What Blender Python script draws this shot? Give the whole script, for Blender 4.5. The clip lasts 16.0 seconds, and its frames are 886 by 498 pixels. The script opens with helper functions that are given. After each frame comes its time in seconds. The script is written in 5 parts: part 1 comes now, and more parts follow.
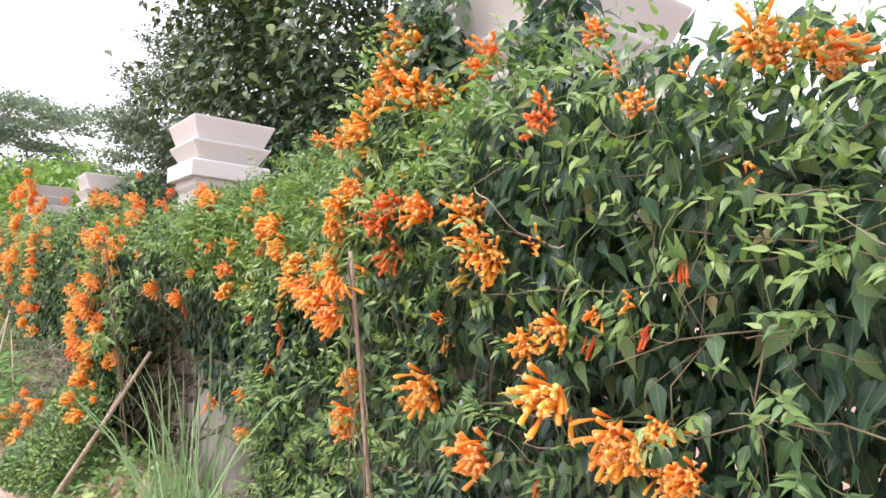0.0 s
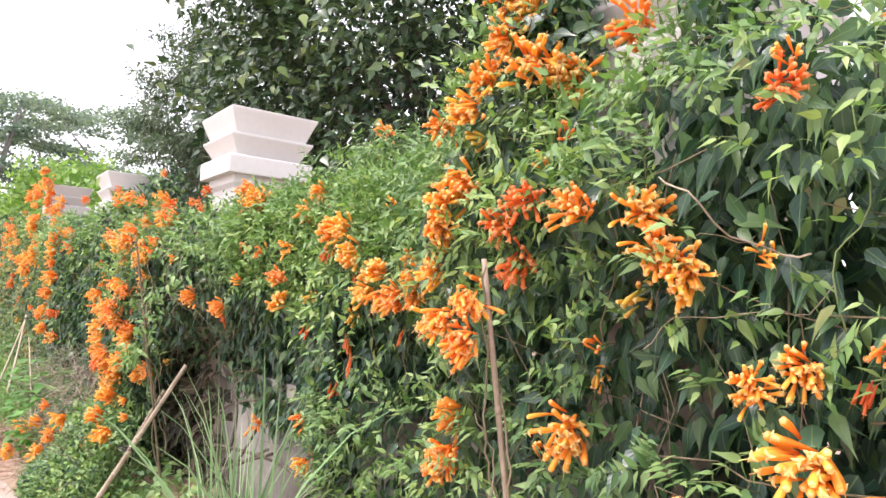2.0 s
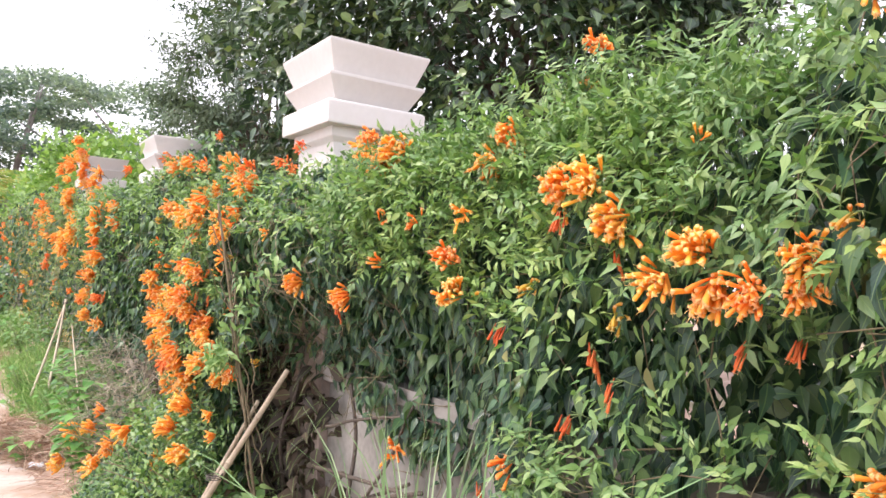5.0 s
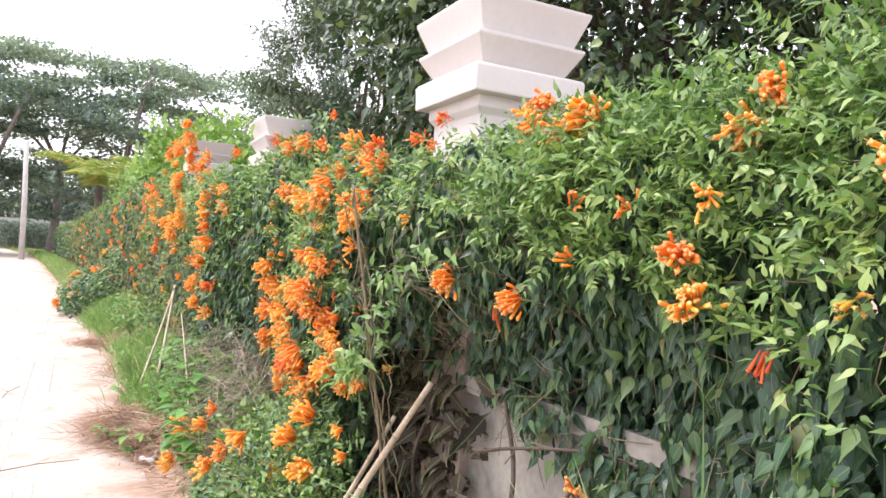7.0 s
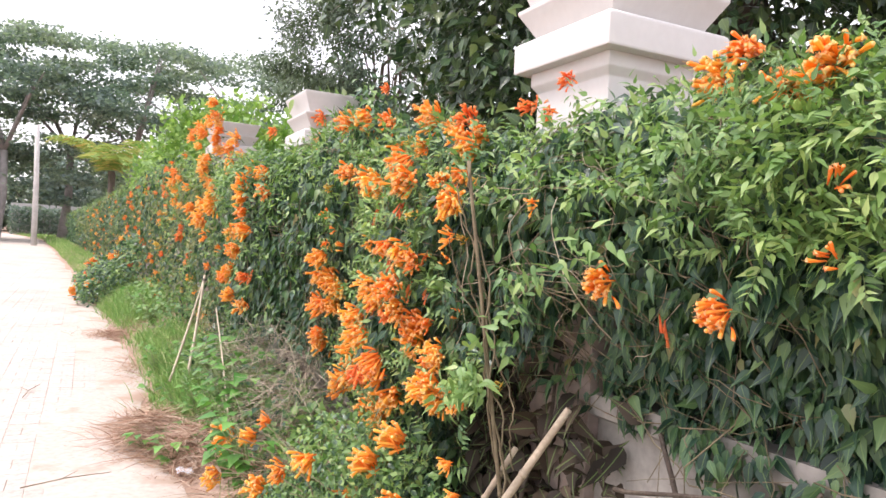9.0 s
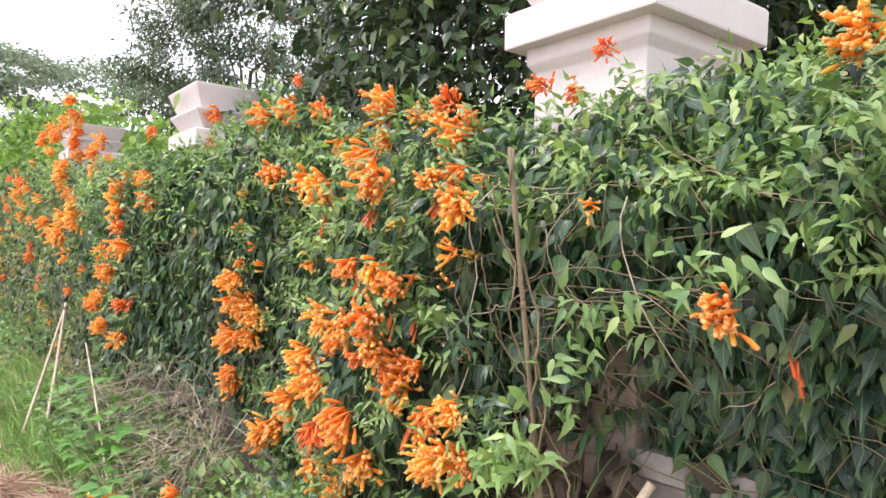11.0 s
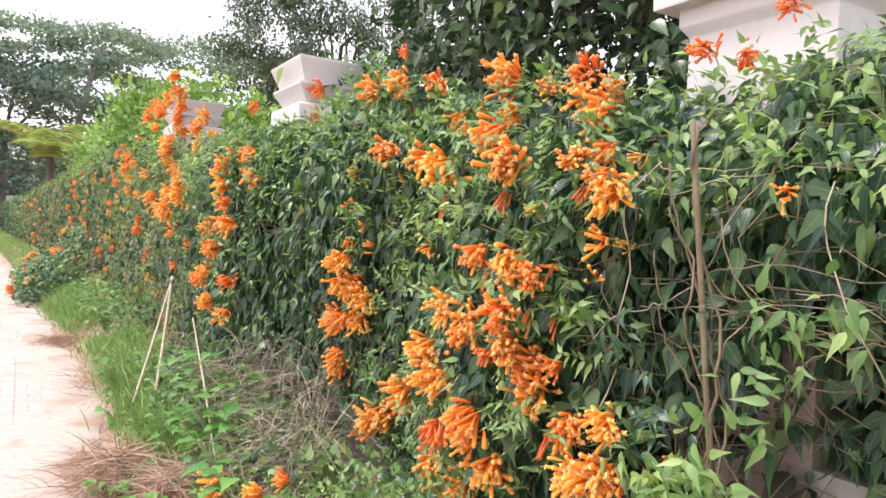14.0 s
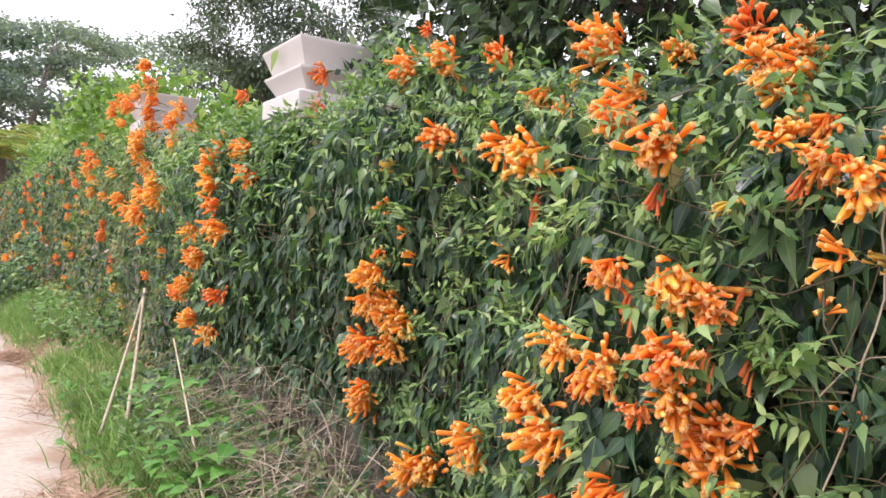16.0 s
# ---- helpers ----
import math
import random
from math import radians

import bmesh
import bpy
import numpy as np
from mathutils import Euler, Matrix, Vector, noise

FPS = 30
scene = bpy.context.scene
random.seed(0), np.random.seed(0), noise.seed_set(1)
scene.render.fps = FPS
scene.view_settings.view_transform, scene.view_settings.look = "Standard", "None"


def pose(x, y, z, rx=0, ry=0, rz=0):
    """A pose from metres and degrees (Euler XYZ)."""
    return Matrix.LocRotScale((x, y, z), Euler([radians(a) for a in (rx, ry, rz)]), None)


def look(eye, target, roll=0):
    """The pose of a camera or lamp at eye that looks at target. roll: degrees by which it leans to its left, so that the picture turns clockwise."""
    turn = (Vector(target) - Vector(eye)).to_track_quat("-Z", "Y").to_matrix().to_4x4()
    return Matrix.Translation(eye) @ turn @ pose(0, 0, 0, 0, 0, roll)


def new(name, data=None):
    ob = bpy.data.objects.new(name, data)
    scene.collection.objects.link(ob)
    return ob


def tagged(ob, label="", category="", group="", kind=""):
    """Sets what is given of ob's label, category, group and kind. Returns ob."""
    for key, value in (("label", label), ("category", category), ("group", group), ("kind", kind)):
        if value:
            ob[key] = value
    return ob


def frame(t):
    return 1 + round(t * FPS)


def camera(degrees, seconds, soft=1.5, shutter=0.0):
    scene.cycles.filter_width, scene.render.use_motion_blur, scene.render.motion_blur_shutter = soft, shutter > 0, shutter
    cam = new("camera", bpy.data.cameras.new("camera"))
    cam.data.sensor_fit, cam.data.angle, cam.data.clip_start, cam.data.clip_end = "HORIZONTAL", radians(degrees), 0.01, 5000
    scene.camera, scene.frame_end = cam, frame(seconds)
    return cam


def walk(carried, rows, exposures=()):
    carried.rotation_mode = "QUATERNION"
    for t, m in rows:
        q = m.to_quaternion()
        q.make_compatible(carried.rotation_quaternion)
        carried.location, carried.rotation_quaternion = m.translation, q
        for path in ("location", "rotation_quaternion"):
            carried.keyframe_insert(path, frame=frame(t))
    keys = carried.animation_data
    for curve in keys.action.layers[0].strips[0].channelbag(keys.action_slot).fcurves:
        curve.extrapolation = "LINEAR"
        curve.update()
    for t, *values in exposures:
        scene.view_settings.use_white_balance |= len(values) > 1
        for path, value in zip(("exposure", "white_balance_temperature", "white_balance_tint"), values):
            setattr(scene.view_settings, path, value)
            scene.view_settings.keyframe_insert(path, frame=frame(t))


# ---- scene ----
cam = camera(62.8, 16.0, soft=1.55)
# seconds, place, yaw to the left, pitch up, roll
PATH = [
    (0, (0.446, 0.939, 1.473), -35.81, 4.27, 2.92),
    (0.5, (0.408, 1.092, 1.471), -39.55, 3.68, 2.34),
    (1, (0.402, 1.179, 1.465), -43.04, 3.19, 2.06),
    (1.5, (0.449, 1.313, 1.490), -37.64, 3.98, 2.19),
    (2, (0.435, 1.466, 1.497), -35.11, 4.46, 3.24),
    (2.5, (0.385, 1.685, 1.508), -35.95, 4.95, 2.85),
    (3, (0.405, 1.833, 1.501), -35.42, 4.69, 2.24),
    (3.5, (0.451, 2.028, 1.505), -31.30, 3.76, 2.79),
    (3.7, (0.440, 2.107, 1.502), -30.83, 3.06, 3.06),
    (5.8, (0.428, 2.882, 1.524), -35.14, 2.14, 1.99),
    (6, (0.450, 2.929, 1.521), -34.95, 2.02, 1.79),
    (6.5, (0.482, 3.064, 1.535), -30.09, 1.56, 2.60),
    (7, (0.454, 3.253, 1.535), -26.89, 0.92, 3.51),
    (7.5, (0.401, 3.440, 1.530), -29.16, 0.75, 3.02),
    (8, (0.420, 3.567, 1.520), -31.12, 0.28, 2.32),
    (8.5, (0.426, 3.740, 1.544), -28.31, -0.19, 2.77),
    (9, (0.352, 3.916, 1.543), -26.30, -0.31, 3.44),
    (9.2, (0.343, 3.977, 1.531), -26.34, -0.03, 3.09),
    (11.3, (0.326, 4.756, 1.544), -37.24, 1.30, 2.31),
    (11.5, (0.341, 4.801, 1.571), -36.07, 0.91, 1.70),
    (12, (0.324, 4.855, 1.582), -31.51, 0.88, 2.37),
    (12.5, (0.303, 4.905, 1.583), -29.44, 1.23, 2.58),
    (13, (0.306, 4.915, 1.580), -28.88, 0.62, 2.40),
    (13.5, (0.313, 4.917, 1.562), -28.47, -0.30, 2.89),
    (14, (0.319, 4.916, 1.570), -30.23, -1.09, 3.03),
    (14.5, (0.322, 5.100, 1.583), -30.57, -0.97, 2.71),
    (15, (0.297, 5.261, 1.588), -28.70, -0.15, 2.49),
    (15.5, (0.302, 5.457, 1.579), -29.64, 0.03, 2.80),
    (16, (0.328, 5.585, 1.561), -33.13, -0.50, 3.05),
]

def carried_pose(place, yaw, pitch, roll):
    """The camera's pose from its place and three angles in degrees."""
    a, b = radians(yaw), radians(pitch)
    ahead = Vector((-math.sin(a) * math.cos(b), math.cos(a) * math.cos(b), math.sin(b)))
    return look(place, Vector(place) + 2 * ahead, roll)


walk(cam, [(t, carried_pose(e, yaw, pitch, roll)) for t, e, yaw, pitch, roll in PATH], exposures=[(t, e, 6500, 20) for t, e in ((0.0, 0.86), (0.7, 1.06), (1.5, 1.12), (3.5, 1.08), (7.0, 1.03), (9.0, 0.94), (13.0, 0.95), (14.5, 0.83), (16.0, 0.73))])

# ---- world and sun: a bright, thinly overcast day ----
world = bpy.data.worlds.new("world")
scene.world = world
world.use_nodes = True
wn, wl = world.node_tree.nodes, world.node_tree.links
wn.clear()
sky = wn.new("ShaderNodeTexSky")
sky.sky_type = "NISHITA"
sky.sun_disc = False
sky.sun_elevation, sky.sun_rotation = radians(61), radians(-80)
sky.air_density, sky.dust_density = 1.0, 4.0
bg_sky, bg_cloud, bg_sum, bg_out = wn.new("ShaderNodeBackground"), wn.new("ShaderNodeBackground"), wn.new("ShaderNodeAddShader"), wn.new("ShaderNodeOutputWorld")
bg_sky.inputs["Strength"].default_value = 0.05
bg_cloud.inputs["Color"].default_value = (0.98, 0.985, 1.0, 1)
bg_cloud.inputs["Strength"].default_value = 0.88
wl.new(sky.outputs[0], bg_sky.inputs["Color"])
wl.new(bg_sky.outputs[0], bg_sum.inputs[0])
wl.new(bg_cloud.outputs[0], bg_sum.inputs[1])
wl.new(bg_sum.outputs[0], bg_out.inputs["Surface"])
sun_data = bpy.data.lights.new("sun", "SUN")
sun_data.energy, sun_data.angle, sun_data.color = 1.65, radians(14), (1.0, 0.96, 0.91)
sun = new("sun", sun_data)
sun.matrix_world = look((-5.0, 7.2, 13.0), (2.0, 6.0, 0.0))

rng = np.random.default_rng(7)


# ---- materials ----
def material(name):
    m = bpy.data.materials.new(name)
    m.use_nodes = True
    t = m.node_tree
    return m, t.nodes, t.links, t.nodes["Principled BSDF"]


def ramp(nodes, stops):
    r = nodes.new("ShaderNodeValToRGB")
    e = r.color_ramp.elements
    while len(e) < len(stops):
        e.new(0.5)
    for el, (p, c) in zip(e, stops):
        el.position, el.color = p, (*c, 1)
    return r


def noise_tex(nodes, links, scale, detail=4.0, coords="Object"):
    tc, n = nodes.new("ShaderNodeTexCoord"), nodes.new("ShaderNodeTexNoise")
    n.inputs["Scale"].default_value, n.inputs["Detail"].default_value = scale, detail
    links.new(tc.outputs[coords], n.inputs["Vector"])
    return n


def mixed(nodes, links, a, b, fac, blend="MIX"):
    m = nodes.new("ShaderNodeMix")
    m.data_type, m.blend_type = "RGBA", blend
    for socket, v in ((m.inputs[0], fac), (m.inputs[6], a), (m.inputs[7], b)):
        if isinstance(v, (int, float)):
            socket.default_value = v
        elif isinstance(v, tuple):
            socket.default_value = (*v, 1)
        else:
            links.new(v, socket)
    return m.outputs[2]


def bump(nodes, links, height, strength, distance, target):
    b = nodes.new("ShaderNodeBump")
    b.inputs["Strength"].default_value, b.inputs["Distance"].default_value = strength, distance
    links.new(height, b.inputs["Height"])
    links.new(b.outputs[0], target.inputs["Normal"])


def leaf_material(name, stops, gloss=0.32, glow=0.26, vein=(0.2, 0.32, 0.1), patch=1.2, single=False):
    """A leaf blade: its own green, patches along the plant, a pale midrib and side veins, and some light let through."""
    m, n, l, p = material(name)
    own = n.new("ShaderNodeObjectInfo").outputs["Random"] if single else n.new("ShaderNodeNewGeometry").outputs["Random Per Island"]
    col = ramp(n, stops)
    l.new(own, col.inputs[0])
    patches = ramp(n, [(0.35, (0.68, 0.76, 0.75)), (0.65, (1.25, 1.18, 1.0))])
    l.new(noise_tex(n, l, patch, 3.0).outputs[0], patches.inputs[0])
    tinted = mixed(n, l, col.outputs[0], patches.outputs[0], 1.0, "MULTIPLY")
    uv, sep = n.new("ShaderNodeUVMap"), n.new("ShaderNodeSeparateXYZ")
    uv.uv_map = "UVMap"
    l.new(uv.outputs[0], sep.inputs[0])
    off, rib = n.new("ShaderNodeMath"), n.new("ShaderNodeMath")
    off.operation, off.inputs[1].default_value = "SUBTRACT", 0.5
    l.new(sep.outputs[0], off.inputs[0])
    mag = n.new("ShaderNodeMath")
    mag.operation = "ABSOLUTE"
    l.new(off.outputs[0], mag.inputs[0])
    rib.operation, rib.inputs[1].default_value = "LESS_THAN", 0.03
    l.new(mag.outputs[0], rib.inputs[0])
    ribbed = n.new("ShaderNodeMath")
    ribbed.operation, ribbed.inputs[1].default_value = "MULTIPLY", 0.45
    l.new(rib.outputs[0], ribbed.inputs[0])
    base = mixed(n, l, tinted, vein, ribbed.outputs[0])
    l.new(base, p.inputs["Base Color"])
    p.inputs["Roughness"].default_value = gloss
    p.inputs["Specular IOR Level"].default_value = 0.5
    # side veins run forward from the midrib
    run = n.new("ShaderNodeMath")
    run.operation, run.inputs[1].default_value = "MULTIPLY_ADD", -0.9
    l.new(mag.outputs[0], run.inputs[0])
    l.new(sep.outputs[1], run.inputs[2])
    freq, wave = n.new("ShaderNodeMath"), n.new("ShaderNodeMath")
    freq.operation, freq.inputs[1].default_value = "MULTIPLY", 30.0
    wave.operation = "SINE"
    l.new(run.outputs[0], freq.inputs[0])
    l.new(freq.outputs[0], wave.inputs[0])
    bump(n, l, wave.outputs[0], 0.12, 0.001, p)
    tr, mix = n.new("ShaderNodeBsdfTranslucent"), n.new("ShaderNodeMixShader")
    l.new(mixed(n, l, base, (1.0, 1.12, 0.6), 1.0, "MULTIPLY"), tr.inputs["Color"])
    mix.inputs[0].default_value = glow
    l.new(p.outputs[0], mix.inputs[1])
    l.new(tr.outputs[0], mix.inputs[2])
    l.new(mix.outputs[0], n["Material Output"].inputs["Surface"])
    return m


def plain_material(name, a, b, scale, rough=0.8, bump_by=0.3, depth=0.004, fine=0.0, spots=None, grainy=0.8):
    """Two tones in noise, a finer grain, stains and a small relief."""
    m, n, l, p = material(name)
    big = noise_tex(n, l, scale, 6.0)
    col = ramp(n, [(0.3, a), (0.7, b)])
    l.new(big.outputs[0], col.inputs[0])
    out = col.outputs[0]
    small = noise_tex(n, l, scale * 9 if not fine else fine, 8.0)
    grain = ramp(n, [(0.3, (0.78, 0.78, 0.78)), (0.7, (1.12, 1.12, 1.12))])
    l.new(small.outputs[0], grain.inputs[0])
    out = mixed(n, l, out, grain.outputs[0], grainy, "MULTIPLY")
    if spots:
        st = noise_tex(n, l, scale * 0.45, 5.0)
        mask = ramp(n, [(spots[1], (0, 0, 0)), (spots[1] + 0.16, (1, 1, 1))])
        l.new(st.outputs[0], mask.inputs[0])
        out = mixed(n, l, out, spots[0], mask.outputs[0])
    l.new(out, p.inputs["Base Color"])
    p.inputs["Roughness"].default_value = rough
    bump(n, l, small.outputs[0], bump_by, depth, p)
    return m


def strand_material(name, stops, rough=0.7, glow=0.15):
    m, n, l, p = material(name)
    geo, col = n.new("ShaderNodeNewGeometry"), ramp(n, stops)
    l.new(geo.outputs["Random Per Island"], col.inputs[0])
    l.new(col.outputs[0], p.inputs["Base Color"])
    p.inputs["Roughness"].default_value = rough
    tr, mix = n.new("ShaderNodeBsdfTranslucent"), n.new("ShaderNodeMixShader")
    l.new(col.outputs[0], tr.inputs["Color"])
    mix.inputs[0].default_value = glow
    l.new(p.outputs[0], mix.inputs[1])
    l.new(tr.outputs[0], mix.inputs[2])
    l.new(mix.outputs[0], n["Material Output"].inputs["Surface"])
    return m


def petal_material(name, base, body, tip):
    """Tubular petals: deeper at the foot, paler at the rounded tip, each tube and each cluster a little different."""
    m, n, l, p = material(name)
    uv, sep = n.new("ShaderNodeUVMap"), n.new("ShaderNodeSeparateXYZ")
    uv.uv_map = "UVMap"
    l.new(uv.outputs[0], sep.inputs[0])
    along = ramp(n, [(0.0, base), (0.45, body), (0.86, body), (1.0, tip)])
    l.new(sep.outputs[1], along.inputs[0])
    geo, ob = n.new("ShaderNodeNewGeometry"), n.new("ShaderNodeObjectInfo")
    tone = ramp(n, [(0.0, (0.97, 0.74, 0.7)), (0.35, (1.0, 0.95, 0.95)), (1.0, (1.0, 1.14, 1.2))])
    l.new(geo.outputs["Random Per Island"], tone.inputs[0])
    whole = ramp(n, [(0.0, (0.98, 0.8, 0.85)), (0.4, (1.0, 1.0, 1.0)), (1.0, (1.0, 1.12, 1.08))])
    l.new(ob.outputs["Random"], whole.inputs[0])
    col = mixed(n, l, mixed(n, l, along.outputs[0], tone.outputs[0], 1.0, "MULTIPLY"), whole.outputs[0], 1.0, "MULTIPLY")
    l.new(col, p.inputs["Base Color"])
    p.inputs["Roughness"].default_value = 0.5
    tr, mix = n.new("ShaderNodeBsdfTranslucent"), n.new("ShaderNodeMixShader")
    l.new(col, tr.inputs["Color"])
    mix.inputs[0].default_value = 0.48
    l.new(p.outputs[0], mix.inputs[1])
    l.new(tr.outputs[0], mix.inputs[2])
    l.new(mix.outputs[0], n["Material Output"].inputs["Surface"])
    return m


VINE_STOPS = [(0.0, (0.022, 0.056, 0.043)), (0.5, (0.044, 0.102, 0.064)), (0.82, (0.088, 0.172, 0.082)), (0.94, (0.15, 0.25, 0.1)), (0.985, (0.18, 0.28, 0.13)), (1.0, (0.28, 0.23, 0.11))]
VINE_LEAF = leaf_material("vine_leaf", VINE_STOPS)
SINGLE_LEAF = leaf_material("single_leaf", VINE_STOPS, single=True)
YOUNG_LEAF = leaf_material("young_leaf", [(0.0, (0.09, 0.19, 0.07)), (0.6, (0.19, 0.325, 0.115)), (1.0, (0.34, 0.46, 0.19))], 0.4, 0.32)
OLIVE_LEAF = leaf_material("olive_leaf", [(0.0, (0.1, 0.14, 0.05)), (0.6, (0.19, 0.22, 0.085)), (0.9, (0.3, 0.28, 0.13)), (1.0, (0.42, 0.26, 0.12))], 0.6, 0.25)
# near-black leaf colour that carries the shade of the hollow by the pillar
SHADE_LEAF = leaf_material("shade_leaf", [(0.0, (0.02, 0.015, 0.012)), (1.0, (0.07, 0.05, 0.035))], 0.8, 0.05)
TREE_LEAF = leaf_material("tree_leaf", [(0.0, (0.024, 0.05, 0.032)), (0.6, (0.052, 0.1, 0.052)), (0.9, (0.1, 0.16, 0.066)), (1.0, (0.2, 0.28, 0.1))], 0.28, 0.14, patch=0.6)
FEATHER_LEAF = leaf_material("feather_leaf", [(0.0, (0.05, 0.08, 0.06)), (1.0, (0.11, 0.16, 0.115))], 0.6, 0.25, patch=0.4)
# distance haze put into the colour: greens paled and turned towards blue
HAZED_LEAF = leaf_material("hazed_leaf", [(0.0, (0.14, 0.19, 0.205)), (0.6, (0.23, 0.29, 0.305)), (1.0, (0.31, 0.37, 0.37))], 0.6, 0.5, patch=0.12)
LIME_LEAF = leaf_material("lime_leaf", [(0.0, (0.12, 0.23, 0.06)), (0.6, (0.22, 0.37, 0.1)), (1.0, (0.36, 0.5, 0.16))], 0.5, 0.38, patch=0.8)
WEED_LEAF = leaf_material("weed_leaf", [(0.0, (0.07, 0.22, 0.05)), (1.0, (0.16, 0.38, 0.08))], 0.5, 0.3, single=True)
GRASS = strand_material("grass", [(0.0, (0.1, 0.22, 0.045)), (0.6, (0.19, 0.36, 0.08)), (0.9, (0.3, 0.44, 0.13)), (1.0, (0.5, 0.45, 0.26))])
REED = strand_material("broad_grass", [(0.0, (0.13, 0.27, 0.1)), (0.6, (0.24, 0.4, 0.18)), (1.0, (0.42, 0.52, 0.32))])
STRAW = strand_material("straw", [(0.0, (0.24, 0.12, 0.075)), (0.5, (0.44, 0.29, 0.2)), (1.0, (0.62, 0.5, 0.39))], 0.8, 0.05)
GREY_STRAW = strand_material("grey_straw", [(0.0, (0.2, 0.155, 0.11)), (0.6, (0.4, 0.335, 0.25)), (1.0, (0.58, 0.52, 0.4))], 0.8, 0.05)
FROND = strand_material("frond", [(0.0, (0.18, 0.3, 0.06)), (0.7, (0.34, 0.44, 0.1)), (1.0, (0.6, 0.42, 0.14))], 0.6, 0.3)
PETAL = petal_material("petal", (0.97, 0.3, 0.042), (1.0, 0.52, 0.082), (1.0, 0.74, 0.33))
PETAL_OLD = petal_material("petal_old", (0.55, 0.12, 0.035), (0.82, 0.24, 0.065), (0.88, 0.4, 0.18))
PETAL_RUST = petal_material("petal_rust", (0.8, 0.17, 0.04), (0.95, 0.34, 0.08), (0.97, 0.52, 0.24))
BUD = petal_material("bud", (0.3, 0.38, 0.08), (0.7, 0.45, 0.06), (0.85, 0.68, 0.3))
STEM = plain_material("stem", (0.13, 0.1, 0.06), (0.24, 0.2, 0.12), 9.0)
GREEN_STEM = plain_material("green_stem", (0.1, 0.17, 0.05), (0.2, 0.25, 0.1), 9.0)
BARK = plain_material("bark", (0.06, 0.045, 0.035), (0.14, 0.11, 0.085), 6.0, bump_by=0.8, depth=0.02)
GREY_BARK = plain_material("grey_bark", (0.2, 0.19, 0.18), (0.32, 0.3, 0.29), 3.0, bump_by=0.6, depth=0.02)
BAMBOO = plain_material("bamboo", (0.22, 0.16, 0.11), (0.36, 0.28, 0.2), 7.0, 0.6, spots=((0.16, 0.11, 0.07), 0.6))
PALE_STAKE = plain_material("pale_stake", (0.3, 0.24, 0.17), (0.5, 0.42, 0.31), 9.0, 0.7, 0.6, spots=((0.17, 0.12, 0.085), 0.55))
WHITE_PAINT = plain_material("white_paint", (0.55, 0.535, 0.515), (0.6, 0.588, 0.57), 2.2, 0.7, 0.12, 0.0015, 35.0, ((0.47, 0.42, 0.38), 0.66), 0.15)
PLASTER = plain_material("plaster", (0.2, 0.185, 0.165), (0.34, 0.32, 0.29), 2.2, 0.85, 0.4, 0.006, 30.0, ((0.1, 0.085, 0.065), 0.5))


def road_material():
    """The sand bed of the lane, with reddish earth washed over it from the verge."""
    m = plain_material("road_surface", (0.45, 0.385, 0.33), (0.5, 0.44, 0.385), 0.9, 0.9, 0.4, 0.006, 22.0, ((0.33, 0.245, 0.185), 0.6))
    n, l = m.node_tree.nodes, m.node_tree.links
    p = n["Principled BSDF"]
    was = p.inputs["Base Color"].links[0].from_socket
    uv, sep = n.new("ShaderNodeUVMap"), n.new("ShaderNodeSeparateXYZ")
    uv.uv_map = "UVMap"
    l.new(uv.outputs[0], sep.inputs[0])
    wash = n.new("ShaderNodeMath")
    wash.operation, wash.inputs[1].default_value = "MULTIPLY_ADD", 0.9
    l.new(noise_tex(n, l, 2.4, 7.0).outputs[0], wash.inputs[0])
    l.new(sep.outputs[0], wash.inputs[2])
    scaled = n.new("ShaderNodeMapRange")
    scaled.inputs["From Min"].default_value, scaled.inputs["From Max"].default_value = 1.41, 1.56
    l.new(wash.outputs[0], scaled.inputs["Value"])
    dirt = mixed(n, l, was, (0.36, 0.255, 0.19), scaled.outputs[0])
    l.new(dirt, p.inputs["Base Color"])
    return m


ROAD = road_material()


def paver_material(name, single):
    m = plain_material(name, (0.43, 0.375, 0.33), (0.51, 0.465, 0.425), 0.9, 0.85, 0.3, 0.003, 30.0, ((0.44, 0.35, 0.285), 0.6))
    n, l = m.node_tree.nodes, m.node_tree.links
    p = n["Principled BSDF"]
    was = p.inputs["Base Color"].links[0].from_socket
    own = n.new("ShaderNodeObjectInfo").outputs["Random"] if single else n.new("ShaderNodeNewGeometry").outputs["Random Per Island"]
    tone = ramp(n, [(0.0, (0.93, 0.92, 0.91)), (0.5, (1.0, 1.0, 1.0)), (1.0, (1.05, 1.04, 1.03))])
    l.new(own, tone.inputs[0])
    l.new(mixed(n, l, was, tone.outputs[0], 1.0, "MULTIPLY"), p.inputs["Base Color"])
    return m


PAVER, PAVER_REST = paver_material("paver", True), paver_material("paver_rest", False)
EARTH = plain_material("earth", (0.3, 0.195, 0.14), (0.44, 0.32, 0.245), 1.6, 0.95, 0.8, 0.03, 14.0, ((0.2, 0.2, 0.09), 0.6))
RAW_PLASTER = plain_material("raw_plaster", (0.24, 0.19, 0.16), (0.36, 0.29, 0.25), 2.6, 0.9, 0.4, 0.005, 30.0, ((0.13, 0.11, 0.09), 0.54))
CONCRETE = plain_material("concrete", (0.42, 0.41, 0.39), (0.55, 0.54, 0.52), 2.0)
CANE = plain_material("cane", (0.42, 0.35, 0.25), (0.6, 0.53, 0.4), 9.0, 0.65, 0.5, spots=((0.25, 0.19, 0.13), 0.6))
TWINE = plain_material("twine", (0.05, 0.045, 0.04), (0.12, 0.1, 0.09), 40.0)
